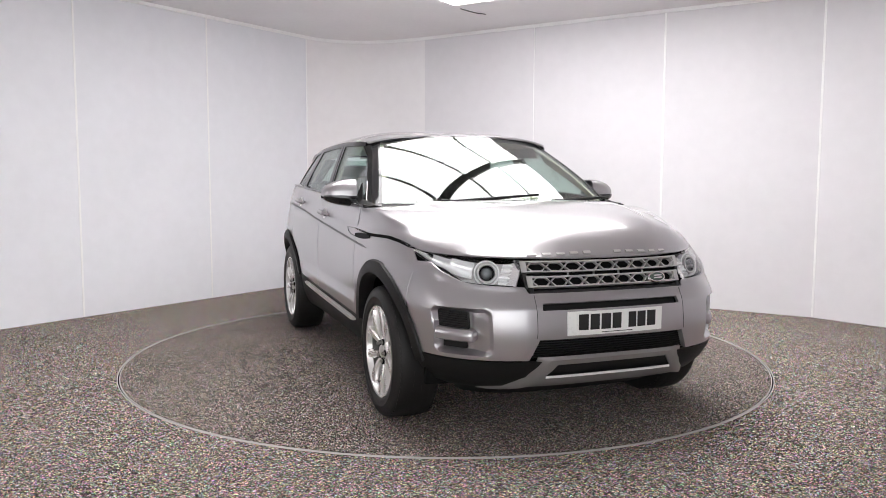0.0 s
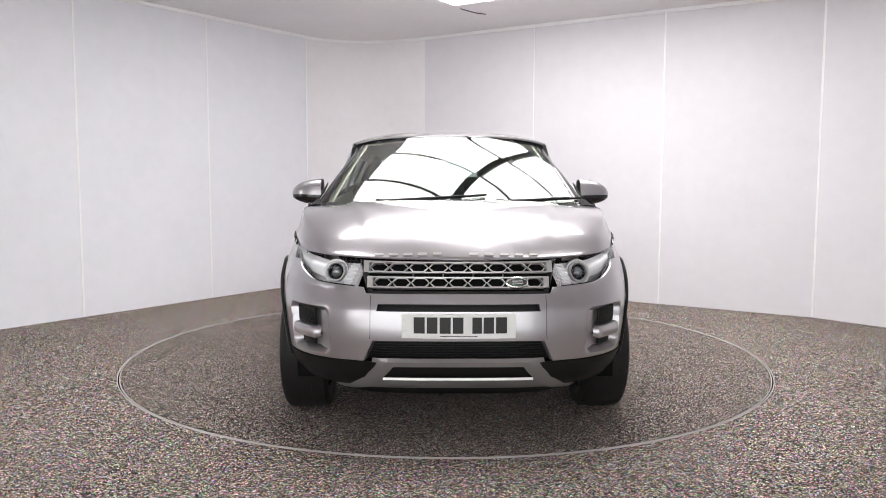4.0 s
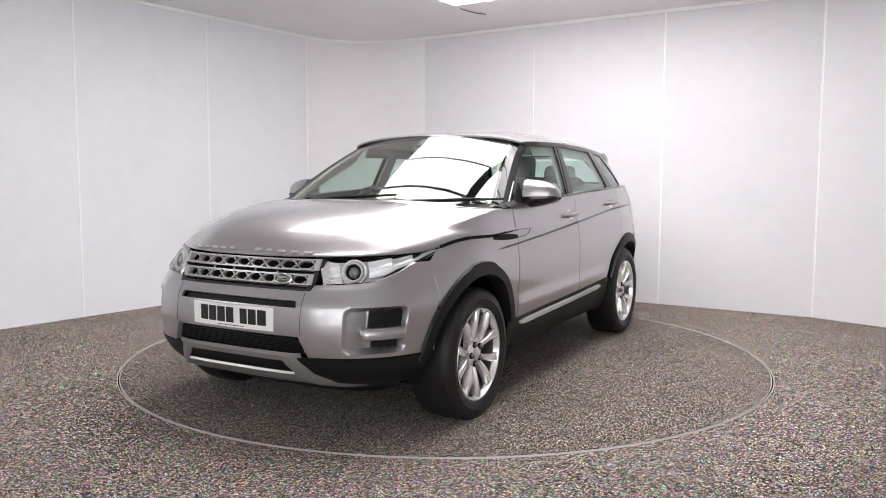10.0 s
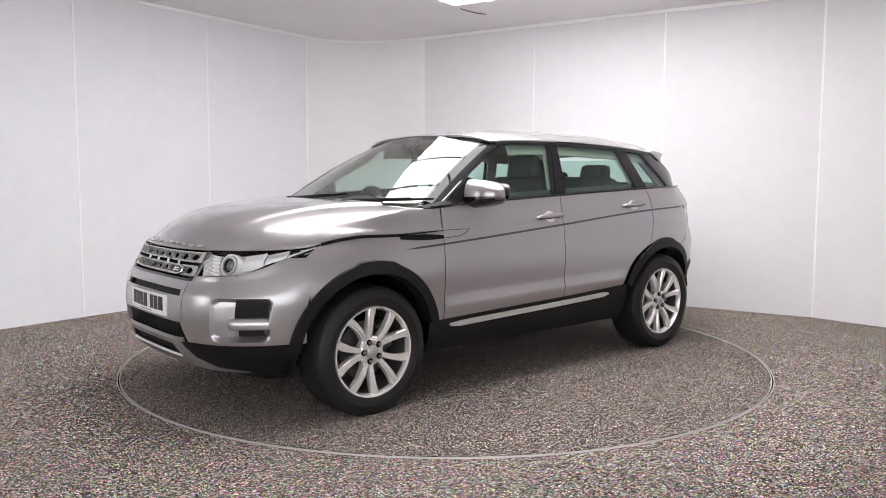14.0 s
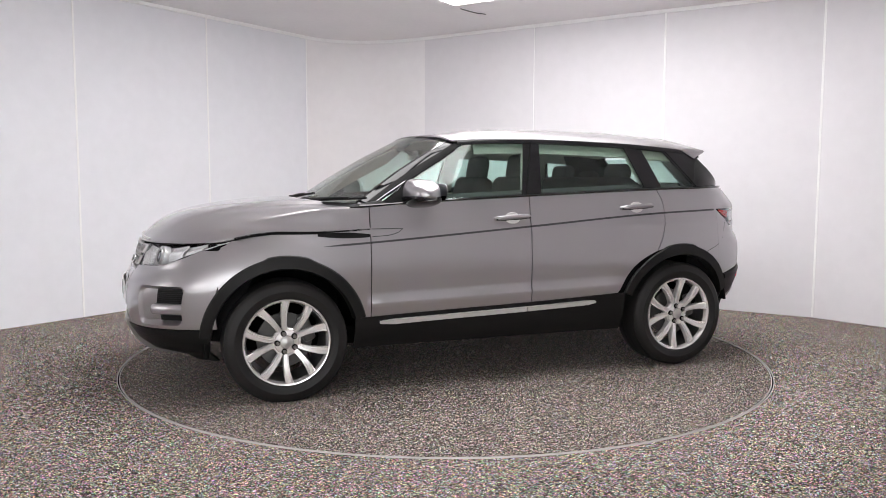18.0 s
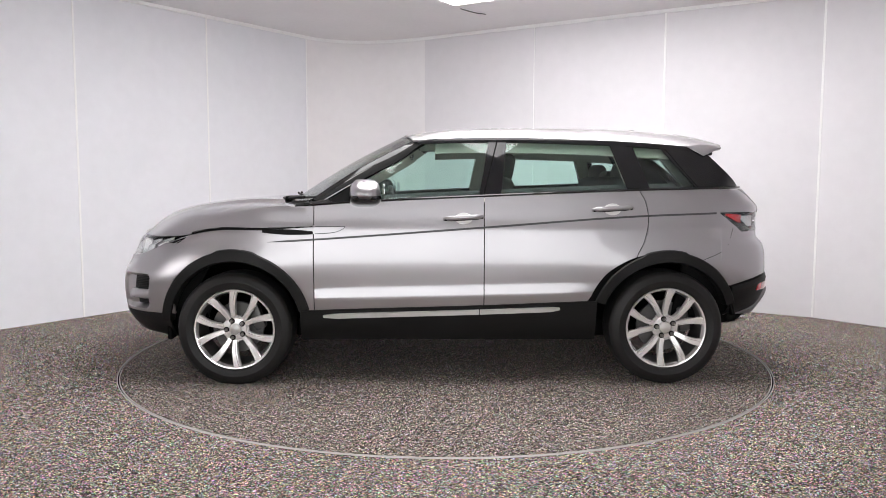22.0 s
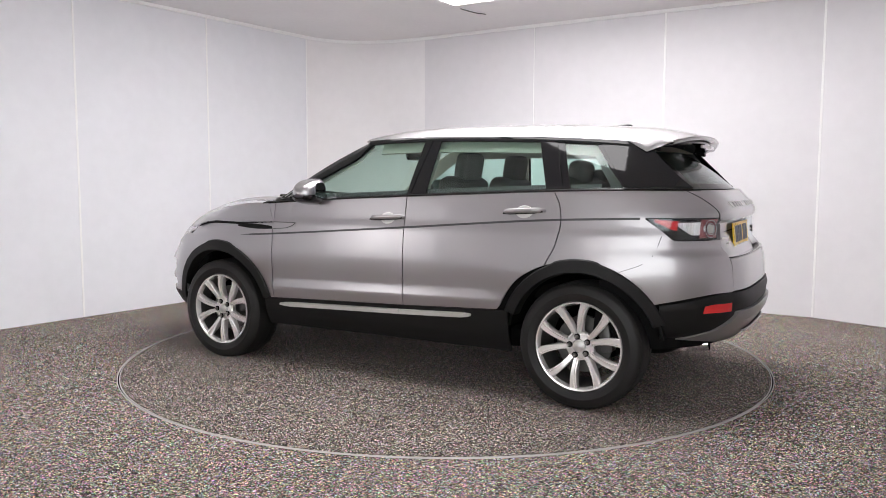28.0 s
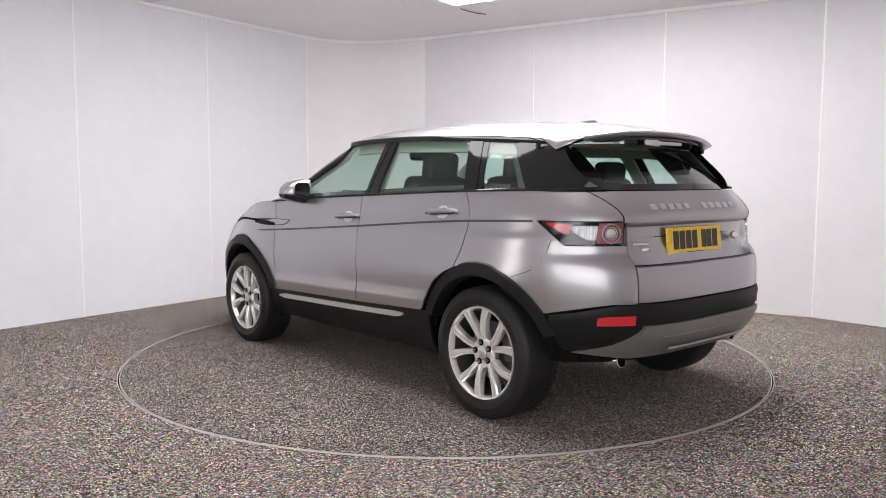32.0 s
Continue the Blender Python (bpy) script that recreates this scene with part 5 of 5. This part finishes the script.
def plate(car, at, name, material, ink_bars, lab, k=1.0):
    """A number plate with plain bars in place of its characters; at(y, z, off) gives its places."""
    P = [[at(y, z * k, 0.008) for z in line(-0.0555, 0.0555, 4)] for y in line(-0.26, 0.26, 13)]
    ob = sheet(name, P, material, car, lab, 0.008)
    for y0, y1 in ink_bars:
        P = [[at(y, z * k, 0.0095) for z in line(-0.032, 0.042, 3)] for y in line(y0, y1, 3)]
        sheet("plate_bar", P, INK, ob, thick=0.002)
    P = [[at(y, z * k, 0.0092) for z in (-0.047, -0.044)] for y in line(-0.085, 0.085, 5)]
    sheet("plate_maker_bar", P, INK, ob, thick=0.0015)
    return ob


def build_plates():
    bars = [(-0.205, -0.155), (-0.145, -0.097), (-0.087, -0.037), (-0.027, 0.021), (0.062, 0.105), (0.113, 0.160), (0.170, 0.220)]

    def pf(y, z, off):
        return (2.205 - 0.10 * y * y * 2 + off, y, 0.598 + z)
    plate(CAR, pf, "front_number_plate", PLATE_W, bars, "white front number plate with black bars")

    def pr(y, z, off):
        return (-2.010 + z * 0.1 - off, y, 0.948 + z)
    plate(CAR, pr, "rear_number_plate", PLATE_Y, [(-b, -a) for a, b in bars], "yellow rear number plate with black bars", 1.28)
    # bonnet and tail lettering as plain silver bars
    spans = [(-0.395, -0.352), (-0.325, -0.283), (-0.256, -0.214), (-0.188, -0.146), (-0.118, -0.078), (0.052, 0.094), (0.122, 0.165), (0.196, 0.238), (0.268, 0.306), (0.336, 0.378)]
    bonnet = [o for o in CAR.children if o.name == "bonnet"][0]
    for a, b in spans:
        P = []
        for y in line(a, b, 4):
            row = []
            for d in (0.012, 0.017, 0.022):
                x = float(nose_x(y, 0.905)) - d
                p = bonnet_point(x, y)
                row.append((p[0] + 0.008, p[1], p[2] + 0.005))
            P.append(row)
        sheet("letter_bar", P, SILVER, bonnet, thick=0.005, out=(1.5, 0, 0.5))
    tail = [o for o in CAR.children if o.name == "tailgate"][0]
    for a, b in spans:
        P = [[rear(0.015 - y, z, 0.006) for z in line(1.115, 1.142, 3)] for y in line(a, b, 4)]
        sheet("letter_bar", P, SILVER, tail, thick=0.005)
    for z0, z1, a, b in ((0.945, 0.955, 0.42, 0.53), (0.915, 0.928, 0.42, 0.47)):
        P = [[rear(y, z, 0.002 - 0.014) for z in line(z0, z1, 3)] for y in line(a, b, 5)]
        sheet("model_bar", P, CHROME, tail, "small silver model name bar", 0.004)
    V, F = [], []
    for ring, o in ((1, -0.016), (1, -0.002), (0.8, 0.002)):
        for i in range(24):
            t = 2 * math.pi * i / 24
            V.append(rear(-0.40 + 0.04 * ring * math.cos(t), 0.96 + 0.022 * ring * math.sin(t), o))
    for r in range(2):
        for i in range(24):
            F.append([r * 24 + i, r * 24 + (i + 1) % 24, (r + 1) * 24 + (i + 1) % 24, (r + 1) * 24 + i])
    F.append([48 + i for i in range(24)])
    part("rear_badge", V, F, CHROME, tail, "small oval silver badge")


def build_wheel():
    """Wheel about its own hub: y points outwards; the rim's face is at y = 0."""
    V, F = lathe([(0.238, -0.03), (0.246, -0.03), (0.246, -0.012), (0.249, -0.004), (0.246, 0.002), (0.238, 0.0), (0.232, -0.012), (0.228, -0.03)], 72)
    wheel = part("wheel", V, F, ALLOY, CAR, "silver ten-spoke alloy wheel with a black road tyre")
    V, F = lathe([(0.226, -0.20), (0.246, -0.20), (0.246, -0.031), (0.228, -0.031), (0.222, -0.06), (0.212, -0.19)], 56)
    part("rim_barrel_shaded", V, F, WHEEL_SHADE, wheel, "inside of the rim, dark grey for its shade")
    prof = [(0.243, -0.215), (0.27, -0.232), (0.305, -0.236), (0.334, -0.228), (0.348, -0.212), (0.352, -0.195), (0.353, -0.12), (0.353, -0.045), (0.350, -0.022), (0.341, -0.005), (0.324, 0.006), (0.298, 0.010), (0.296, 0.0115), (0.290, 0.0115), (0.288, 0.010), (0.268, 0.009), (0.254, 0.003), (0.248, -0.006), (0.244, -0.02)]
    V, F = lathe(prof, 96)
    tyre = part("tyre", V, F, RUBBER, wheel, "black road tyre")
    # tread blocks as shoulder ribs
    pieces = []
    for i in range(72):
        a = 2 * math.pi * i / 72
        for y, w in ((-0.030, 0.030), (-0.205, 0.030)):
            v, f = boxes((0.020, w, 0.006), 0.0015, 1)
            pieces.append(moved((v, f), Matrix.Rotation(-a, 4, "Y") @ Matrix.Translation((0, y, 0.3462)) @ Matrix.Rotation(0.15, 4, "Z")))
    V, F = joined(*pieces)
    tagged(part("tread_pattern", V, F, RUBBER, wheel), kind="stuff")
    for y in (-0.075, -0.12, -0.165):
        V, F = lathe([(0.350, y - 0.012), (0.3535, y - 0.010), (0.3535, y + 0.010), (0.350, y + 0.012)], 72)
        part("tread_rib", V, F, RUBBER, wheel)
    # spokes: five pairs that part towards the rim
    me = {}
    for i in range(5):
        for side in (1, -1):
            if side not in me:
                V, F = [], []
                for t in line(0, 1, 11):
                    r = 0.052 + t * 0.187
                    a = side * (0.425 - 0.14 * t**1.7)
                    w = 0.0150 + 0.003 * t + 0.0075 * t * t
                    y = -0.030 + 0.026 * t + 0.007 * math.sin(math.pi * t)
                    d = 0.050 - 0.018 * t
                    u = Vector((math.sin(a), 0, math.cos(a)))
                    q = Vector((math.cos(a), 0, -math.sin(a))) * side
                    # a broad face outside, a groove and a thin raised edge inside the pair
                    for o, h in ((-1.0, -d), (-1.0, -0.007), (-0.86, -0.002), (-0.62, -0.002), (-0.52, -0.0075), (-0.40, -0.0075), (-0.28, 0.0), (0.74, 0.0), (1.0, -0.008), (1.0, -d)):
                        V.append(u * r + q * w * o + Vector((0, y + h, 0)))
                for k in range(10):
                    for j in range(10):
                        f = [k * 10 + j, (k + 1) * 10 + j, (k + 1) * 10 + (j + 1) % 10, k * 10 + (j + 1) % 10]
                        F.append(f if side > 0 else f[::-1])
                F += [list(range(10))[::side], [100 + j for j in range(10)][::-side]]
                ob = part("spoke", V, F, ALLOY, wheel, angle=32)
                me[side] = ob.data
            else:
                ob = new("spoke", me[side])
                ob.parent = wheel
            ob.matrix_basis = Matrix.Rotation(2 * math.pi * (i + 0.5) / 5, 4, "Y")
    # webs that close each pair in a round foot beside the hub
    web = None
    for i in range(5):
        if web is None:
            V, F = [], []
            for a in line(-0.42, 0.42, 13):
                c = (a / 0.42) ** 2
                for r, h in ((0.055, -0.030), (0.074 + 0.014 * c, -0.029), (0.080 + 0.016 * c, -0.034), (0.081 + 0.016 * c, -0.065), (0.055, -0.065)):
                    V.append((r * math.sin(a), h, r * math.cos(a)))
            for k in range(12):
                for j in range(5):
                    F.append([k * 5 + j, (k + 1) * 5 + j, (k + 1) * 5 + (j + 1) % 5, k * 5 + (j + 1) % 5])
            F += [[0, 1, 2, 3, 4], [64, 63, 62, 61, 60]]
            ob = part("spoke_foot", V, F, ALLOY, wheel, angle=32)
            web = ob.data
        else:
            ob = new("spoke_foot", web)
            ob.parent = wheel
        ob.matrix_basis = Matrix.Rotation(2 * math.pi * (i + 0.5) / 5, 4, "Y")
    V, F = lathe([(0.0005, -0.06), (0.082, -0.06), (0.078, -0.036), (0.066, -0.024), (0.040, -0.022), (0.036, -0.026), (0.0005, -0.026)], 40)
    part("hub", V, F, ALLOY, wheel)
    V, F = lathe([(0.0005, -0.027), (0.033, -0.027), (0.033, -0.016), (0.028, -0.012), (0.0005, -0.010)], 32)
    part("centre_cap", V, F, SILVER, wheel, "plain silver centre cap")
    for i in range(5):
        a = 2 * math.pi * (i + 0.0) / 5
        V, F = lathe([(0.0005, -0.022), (0.010, -0.022), (0.010, -0.006), (0.007, -0.002), (0.0005, -0.002)], 12)
        ob = part("wheel_nut", V, F, IRON, wheel, "grey steel wheel nut")
        ob.location = (0.054 * math.sin(a), 0, 0.054 * math.cos(a))
        V, F = lathe([(0.0105, -0.024), (0.0165, -0.024), (0.0165, -0.0165), (0.0105, -0.0165)], 16)
        s = part("nut_seat", V, F, DARK, wheel)
        s.location = ob.location
    V, F = lathe([(0.05, -0.125), (0.158, -0.125), (0.158, -0.10), (0.05, -0.10)], 48)
    part("brake_disc", V, F, WHEEL_SHADE, wheel, "grey iron brake disc")
    V, F = boxes((0.07, 0.07, 0.16), 0.015)
    part("brake_caliper", *moved((V, F), pose(-0.135, -0.105, 0.02)), WHEEL_SHADE, wheel)
    return wheel


FRONT_HUB = 0.340


def build_wheels():
    first = build_wheel()
    out = 0.918
    first.matrix_basis = Matrix.Translation((HUB_X, out, FRONT_HUB)) @ Matrix.Rotation(0.35, 4, "Y")
    for m in (Matrix.Translation((-HUB_X, out, HUB_Z)) @ Matrix.Rotation(0.2, 4, "Y"),
              Matrix.Translation((HUB_X, -out, FRONT_HUB)) @ Matrix.Rotation(math.pi, 4, "Z") @ Matrix.Rotation(0.9, 4, "Y"),
              Matrix.Translation((-HUB_X, -out, HUB_Z)) @ Matrix.Rotation(math.pi, 4, "Z") @ Matrix.Rotation(0.1, 4, "Y")):
        copy_thing(first, m)


def build_mirrors():
    for s in (1, -1):
        # body: rounded cup, tapering outwards
        P = []
        for a in line(-math.pi, math.pi, 33):
            row = []
            for v in np.sin(line(0, math.pi / 2, 14)):
                y = 0.845 + 0.20 * v
                round_out = max(1 - v**2.6, 0.0) ** 0.5
                ca, sa = math.cos(a), math.sin(a)
                rx = 0.095 * (0.80 + 0.2 * v) * max(round_out, 0.03)
                rz = (0.106 if sa > 0 else 0.05) * (1.0 - 0.16 * v) * max(round_out, 0.03)
                rx *= 1.0 if ca > 0 else 1.35
                x = 0.548 - 0.03 * v + rx * math.copysign(abs(ca) ** (0.7 if ca > 0 else 0.35), ca)
                row.append((x, s * y, 1.160 + 0.010 * v + rz * math.copysign(abs(sa) ** 0.8, sa)))
            P.append(row)
        mirror = sheet("door_mirror", P, PAINT, CAR, "grey door mirror with a black lower half", 0.006, out=(0.5, s * 0.93, 1.17))
        P = []
        for a in line(-math.pi * 1.04, math.pi * 0.04, 21):
            row = []
            for v in line(-0.12, 0.96, 10):
                vv = max(0, v)
                y = 0.845 + 0.20 * v
                round_out = max((1 - vv**3.2) ** 0.45, 0.03)
                ca, sa = math.cos(a), math.sin(a)
                rx = 0.100 * (0.80 + 0.2 * vv) * round_out
                rz = 0.060 * (1.0 - 0.22 * vv) * round_out
                rx *= 1.0 if ca > 0 else 1.30
                x = 0.548 - 0.03 * v + rx * math.copysign(abs(ca) ** (0.7 if ca > 0 else 0.45), ca)
                row.append((x, s * y, 1.150 + 0.010 * vv + rz * math.copysign(abs(sa) ** 0.8, sa)))
            P.append(row)
        sheet("mirror_base", P, GLOSS, mirror, "gloss black mirror base", 0.005, out=(0.5, s * 0.93, 1.17))
        P = [[(0.418 - 0.020 * v, s * (0.872 + 0.135 * v), 1.190 + 0.050 * w * (1 - abs(2 * v - 1) ** 4.0) ** 0.5) for w in line(-1, 1, 7)] for v in line(0.02, 0.98, 15)]
        sheet("mirror_glass", P, MIRROR, mirror, "mirror glass", 0.004, out=(0.6, s * 0.93, 1.17))
        V, F = tube([(0.56, s * 0.80, 1.118), (0.555, s * 0.84, 1.122), (0.545, s * 0.90, 1.118)], [0.03, 0.028, 0.022], 12, 0.55)
        part("mirror_arm", V, F, FRAME, mirror, "gloss black mirror arm")
        # triangular sail behind the mirror
        P = []
        for u in line(0, 1, 6):
            P.append([(0.77 - 0.18 * u, s * (0.850 - 0.045 * v * u), 1.118 + 0.010 * u + v * (0.115 * u)) for v in line(0, 1, 4)])
        sheet("mirror_sail", P, FRAME, CAR, "gloss black mirror sail panel", 0.008, out=(0.5, 0, 1.1))


def build_handles():
    for s in (1, -1):
        for x0, x1, z0, z1 in ((0.045, -0.20, 1.020, 1.034), (-0.865, -1.115, 1.078, 1.092)):
            fn, fo, fi = flank(s, 0.0), flank(s, 0.034), flank(s, 0.001)
            pts, rad = [], []
            for t in line(0, 1, 15):
                lift = min(1, 6 * t, 6 * (1 - t)) ** 0.6
                p, q = fn(x0 + (x1 - x0) * t, z0 + (z1 - z0) * t), fo(x0 + (x1 - x0) * t, z0 + (z1 - z0) * t)
                pts.append(p + (q - p) * lift)
                rad.append(0.0065 + 0.003 * lift)
            V, F = tube(pts, rad, 10, 1.55)
            h = part("door_handle", V, F, PAINT, CAR, "grey bar door handle with a hand recess")
            # shade under the bar drawn as a dark rod, wider than it at both ends
            fu = flank(s, 0.022)
            pts = [fu(x0 + (x1 - x0) * t, z0 + (z1 - z0) * t - 0.0085) for t in line(0.01, 0.97, 11)]
            V, F = tube(pts, [0.003 + 0.004 * min(1, 5 * min(t, 1 - t)) for t in line(0.0, 1.0, 11)], 8, 1.2)
            part("handle_shade", V, F, FRAME, h, "dark rod standing for the shade under the handle")
            # dished round hand recess in the door, its reflection put in as pale silver
            xm, zm = (x0 + x1) / 2, (z0 + z1) / 2
            P = [[flank(s, o)(xm + 0.050 * r * math.cos(a), zm - 0.002 + 0.034 * r * math.sin(a)) for r, o in ((0.02, 0.0004), (0.55, 0.0008), (0.85, 0.0022), (1.0, 0.0034), (1.06, 0.0008))] for a in line(0, 2 * math.pi, 29)]
            sheet("handle_recess", P, STRIP, h, "dished hand recess, pale in place of its reflection", 0.002)
        # side vent blade behind the front wheel
        fv = flank(s, 0.003)
        P = []
        for x in line(1.16, 0.64, 26):
            u = (1.16 - x) / 0.52
            lo = 0.958 - 0.030 * min(1, u * 2.6) + 0.004 * u
            hi = 0.962 + 0.012 * u
            cut = max(0, (u - 0.86) / 0.14)
            P.append([fv(x, lo + (hi - lo) * (v * (1 - cut) + cut * (0.75 + 0.25 * v))) for v in line(0, 1, 5)])
        vent = sheet("side_vent", P, PAINT, CAR, "body-coloured side vent blade with dark slots", 0.006)
        fv2 = flank(s, 0.0055)
        for xa, xb, za, zb, w in ((1.15, 0.845, 0.958, 0.974, 0.004), (1.15, 0.842, 0.946, 0.937, 0.0165)):
            P = []
            for x in line(xa, xb, 16):
                u = (xa - x) / (xa - xb)
                P.append([fv2(x, za + (zb - za) * u + w * h * (0.3 + 0.7 * math.sin(math.pi * min(1, u * 0.8 + 0.1)))) for h in (-1, 0, 1)])
            sheet("vent_slot", P, FRAME, vent, "dark vent slot", 0.004)
        # edge shadow of the blade on the door, drawn as thin dark lines
        low = curve((0.83, 0.931), (0.74, 0.936), (0.68, 0.950), (0.645, 0.972))
        P = [[fv2(x, float(low(x)) + h) for h in (-0.0022, 0.0022)] for x in line(0.83, 0.645, 18)]
        sheet("vent_edge_shade", P, CREASE_SHADE, vent, thick=0.003)
        P = [[fv2(x, 0.9745 + h) for h in (-0.0016, 0.0016)] for x in line(0.83, 0.645, 6)]
        sheet("vent_edge_shade", P, CREASE_SHADE, vent, thick=0.003)


def build_wipers():
    def on_screen(u, v):
        return Vector(screen(u, v, 0.028))
    for u0, u1, v0, v1 in ((0.55, -0.10, 0.005, 0.075), (-0.35, -0.92, 0.005, 0.05)):
        pts = [on_screen(-(u0 + (u1 - u0) * t), v0 + (v1 - v0) * t) for t in line(0, 1, 10)]
        V, F = tube(pts, [0.012 - 0.005 * t for t in line(0, 1, 10)], 8)
        w = part("wiper", V, F, PLASTIC, CAR, "black windscreen wiper")
        pts = [on_screen(-(u0 + (u1 - u0) * t), v0 + 0.012 + (v1 - v0) * t * 1.05) - Vector((0.008, 0, 0.012)) for t in line(0.25, 1.25, 10)]
        V, F = tube(pts, 0.007, 8)
        part("wiper_blade", V, F, PLASTIC, w)
        V, F = boxes((0.05, 0.05, 0.035), 0.012)
        part("wiper_pivot", *moved((V, F), Matrix.Translation(on_screen(-u0, v0))), PLASTIC, w)


def build_cabin():
    # dashboard and door linings
    P = []
    for u in line(-1, 1, 21):
        P.append([(x - 0.10 * u * u * k, u * 0.74, z) for x, z, k in ((1.06, 1.085, 1.6), (0.80, 1.10, 1), (0.56, 1.095, 0.4), (0.50, 1.06, 0.2), (0.49, 0.90, 0), (0.55, 0.70, 0))])
    sheet("dashboard", P, DASH, CAR, "dark grey dashboard", 0.02, out=(0.75, 0, 0.7))
    # hood over the instruments
    P = [[(0.56 - 0.10 * v, -0.37 + 0.17 * u, 1.10 + 0.05 * (1 - u * u) - 0.004 * v) for v in line(0, 1, 4)] for u in line(-1, 1, 11)]
    sheet("instrument_hood", P, DASH, CAR, thick=0.012, out=(0.55, -0.37, 1.0))
    # steering wheel on the car's right
    m = Matrix.Translation((0.36, -0.37, 1.045)) @ pose(0, 0, 0, 0, -62, 0)
    V, F = [], []
    for i in range(40):
        a = 2 * math.pi * i / 40
        for j in range(8):
            b = 2 * math.pi * j / 8
            r = 0.18 + 0.015 * math.cos(b)
            V.append((r * math.cos(a), r * math.sin(a), 0.017 * math.sin(b)))
    for i in range(40):
        for j in range(8):
            F.append([i * 8 + j, ((i + 1) % 40) * 8 + j, ((i + 1) % 40) * 8 + (j + 1) % 8, i * 8 + (j + 1) % 8])
    wheel = part("steering_wheel", *moved((V, F), m), DASH, CAR, "black steering wheel")
    V, F = boxes((0.13, 0.15, 0.05), 0.02)
    part("steering_hub", *moved((V, F), m @ pose(0, 0, 0.02)), DASH, wheel)
    for a in (0, 90, 180, 270):
        V, F = boxes((0.14, 0.03, 0.015), 0.005)
        part("steering_spoke", *moved((V, F), m @ pose(0, 0, 0, 0, 0, a) @ pose(0.11, 0, 0)), DASH, wheel)
    # seats
    def seat(x, y, w, lab):
        V, F = boxes((0.50, w, 0.20), 0.06, 3)
        base = part("seat", *moved((V, F), pose(x + 0.12, y, 0.66, 0, -4)), SEAT, CAR, lab)
        V, F = boxes((0.16, w * 0.98, 0.62), 0.06, 3)
        part("seat_back", *moved((V, F), pose(x - 0.20, y, 0.98, 0, -14)), SEAT, base)
        return base
    def headrest(base, x, y, z, w=0.27, h=0.19):
        V, F = boxes((0.10, w, h), 0.045, 3)
        part("headrest", *moved((V, F), pose(x, y, z, 0, -10)), SEAT, base, "padded headrest")
        for d in (-0.06, 0.06):
            V, F = tube([(x + 0.01, y + d, z - 0.16), (x, y + d, z - 0.05)], 0.006, 8)
            part("headrest_post", V, F, CHROME, base)
    for y in (0.37, -0.37):
        b = seat(-0.08, y, 0.50, "dark grey cloth front seat with headrest")
        headrest(b, -0.375, y, 1.345)
    b = seat(-0.86, 0.0, 1.26, "dark grey cloth rear bench with three headrests")
    for y in (0.40, -0.40):
        headrest(b, -1.15, y, 1.305, 0.26, 0.15)
    headrest(b, -1.15, 0.0, 1.28, 0.22, 0.10)
    P = [[(-1.25 - 0.5 * v, u * 0.62, 1.13) for v in line(0, 1, 4)] for u in line(-1, 1, 5)]
    sheet("parcel_shelf", P, DASH, CAR, "dark parcel shelf", 0.012, out=(-1.5, 0, 0.5))
    # inner mirror
    V, F = boxes((0.03, 0.22, 0.065), 0.02, 3)
    im = part("inner_mirror", *moved((V, F), pose(0.27, 0, 1.435, 0, 10, 0)), GLOSS, CAR, "black inner rear-view mirror")
    V, F = tube([(0.29, 0, 1.44), (0.36, 0, 1.48), (0.40, 0, 1.515)], 0.012, 8)
    part("mirror_stem", V, F, GLOSS, im)
    V, F = boxes((0.10, 0.10, 0.05), 0.015)
    part("sensor_housing", *moved((V, F), pose(0.36, 0, 1.505, 0, 33)), GLOSS, im)
    for s in (1, -1):
        P = [[(x, s * (float(half(x, 1.1)) - 0.075), z) for z in line(0.5, float(BELT(x)) - 0.01, 5)] for x in line(0.80, -0.84, 24)]
        sheet("door_lining", P, CREAM, CAR, "cream and grey door lining", 0.02)


build_bonnet()
build_sides()
build_underbody()
build_front()
build_grille()
build_headlights()
build_greenhouse()
build_tail()
build_plates()
build_wheels()
build_mirrors()
build_handles()
build_wipers()
build_cabin()


# ---- what moves: the turntable carries the car round at an even pace ----
def motions():
    rows_disc, rows_car = [], []
    for k in range(0, 33):
        t = float(k)
        a = 291.21 - 5.069 * t + 0.0021 * t * t
        rows_disc.append((t, pose(0, 0, 0, 0, 0, a)))
        rows_car.append((t, pose(0, 0, 0, 0, 0, a) @ pose(-0.022, 0.024, 0.0)))
    walk(TURNTABLE, rows_disc)
    walk(CAR, rows_car)


motions()
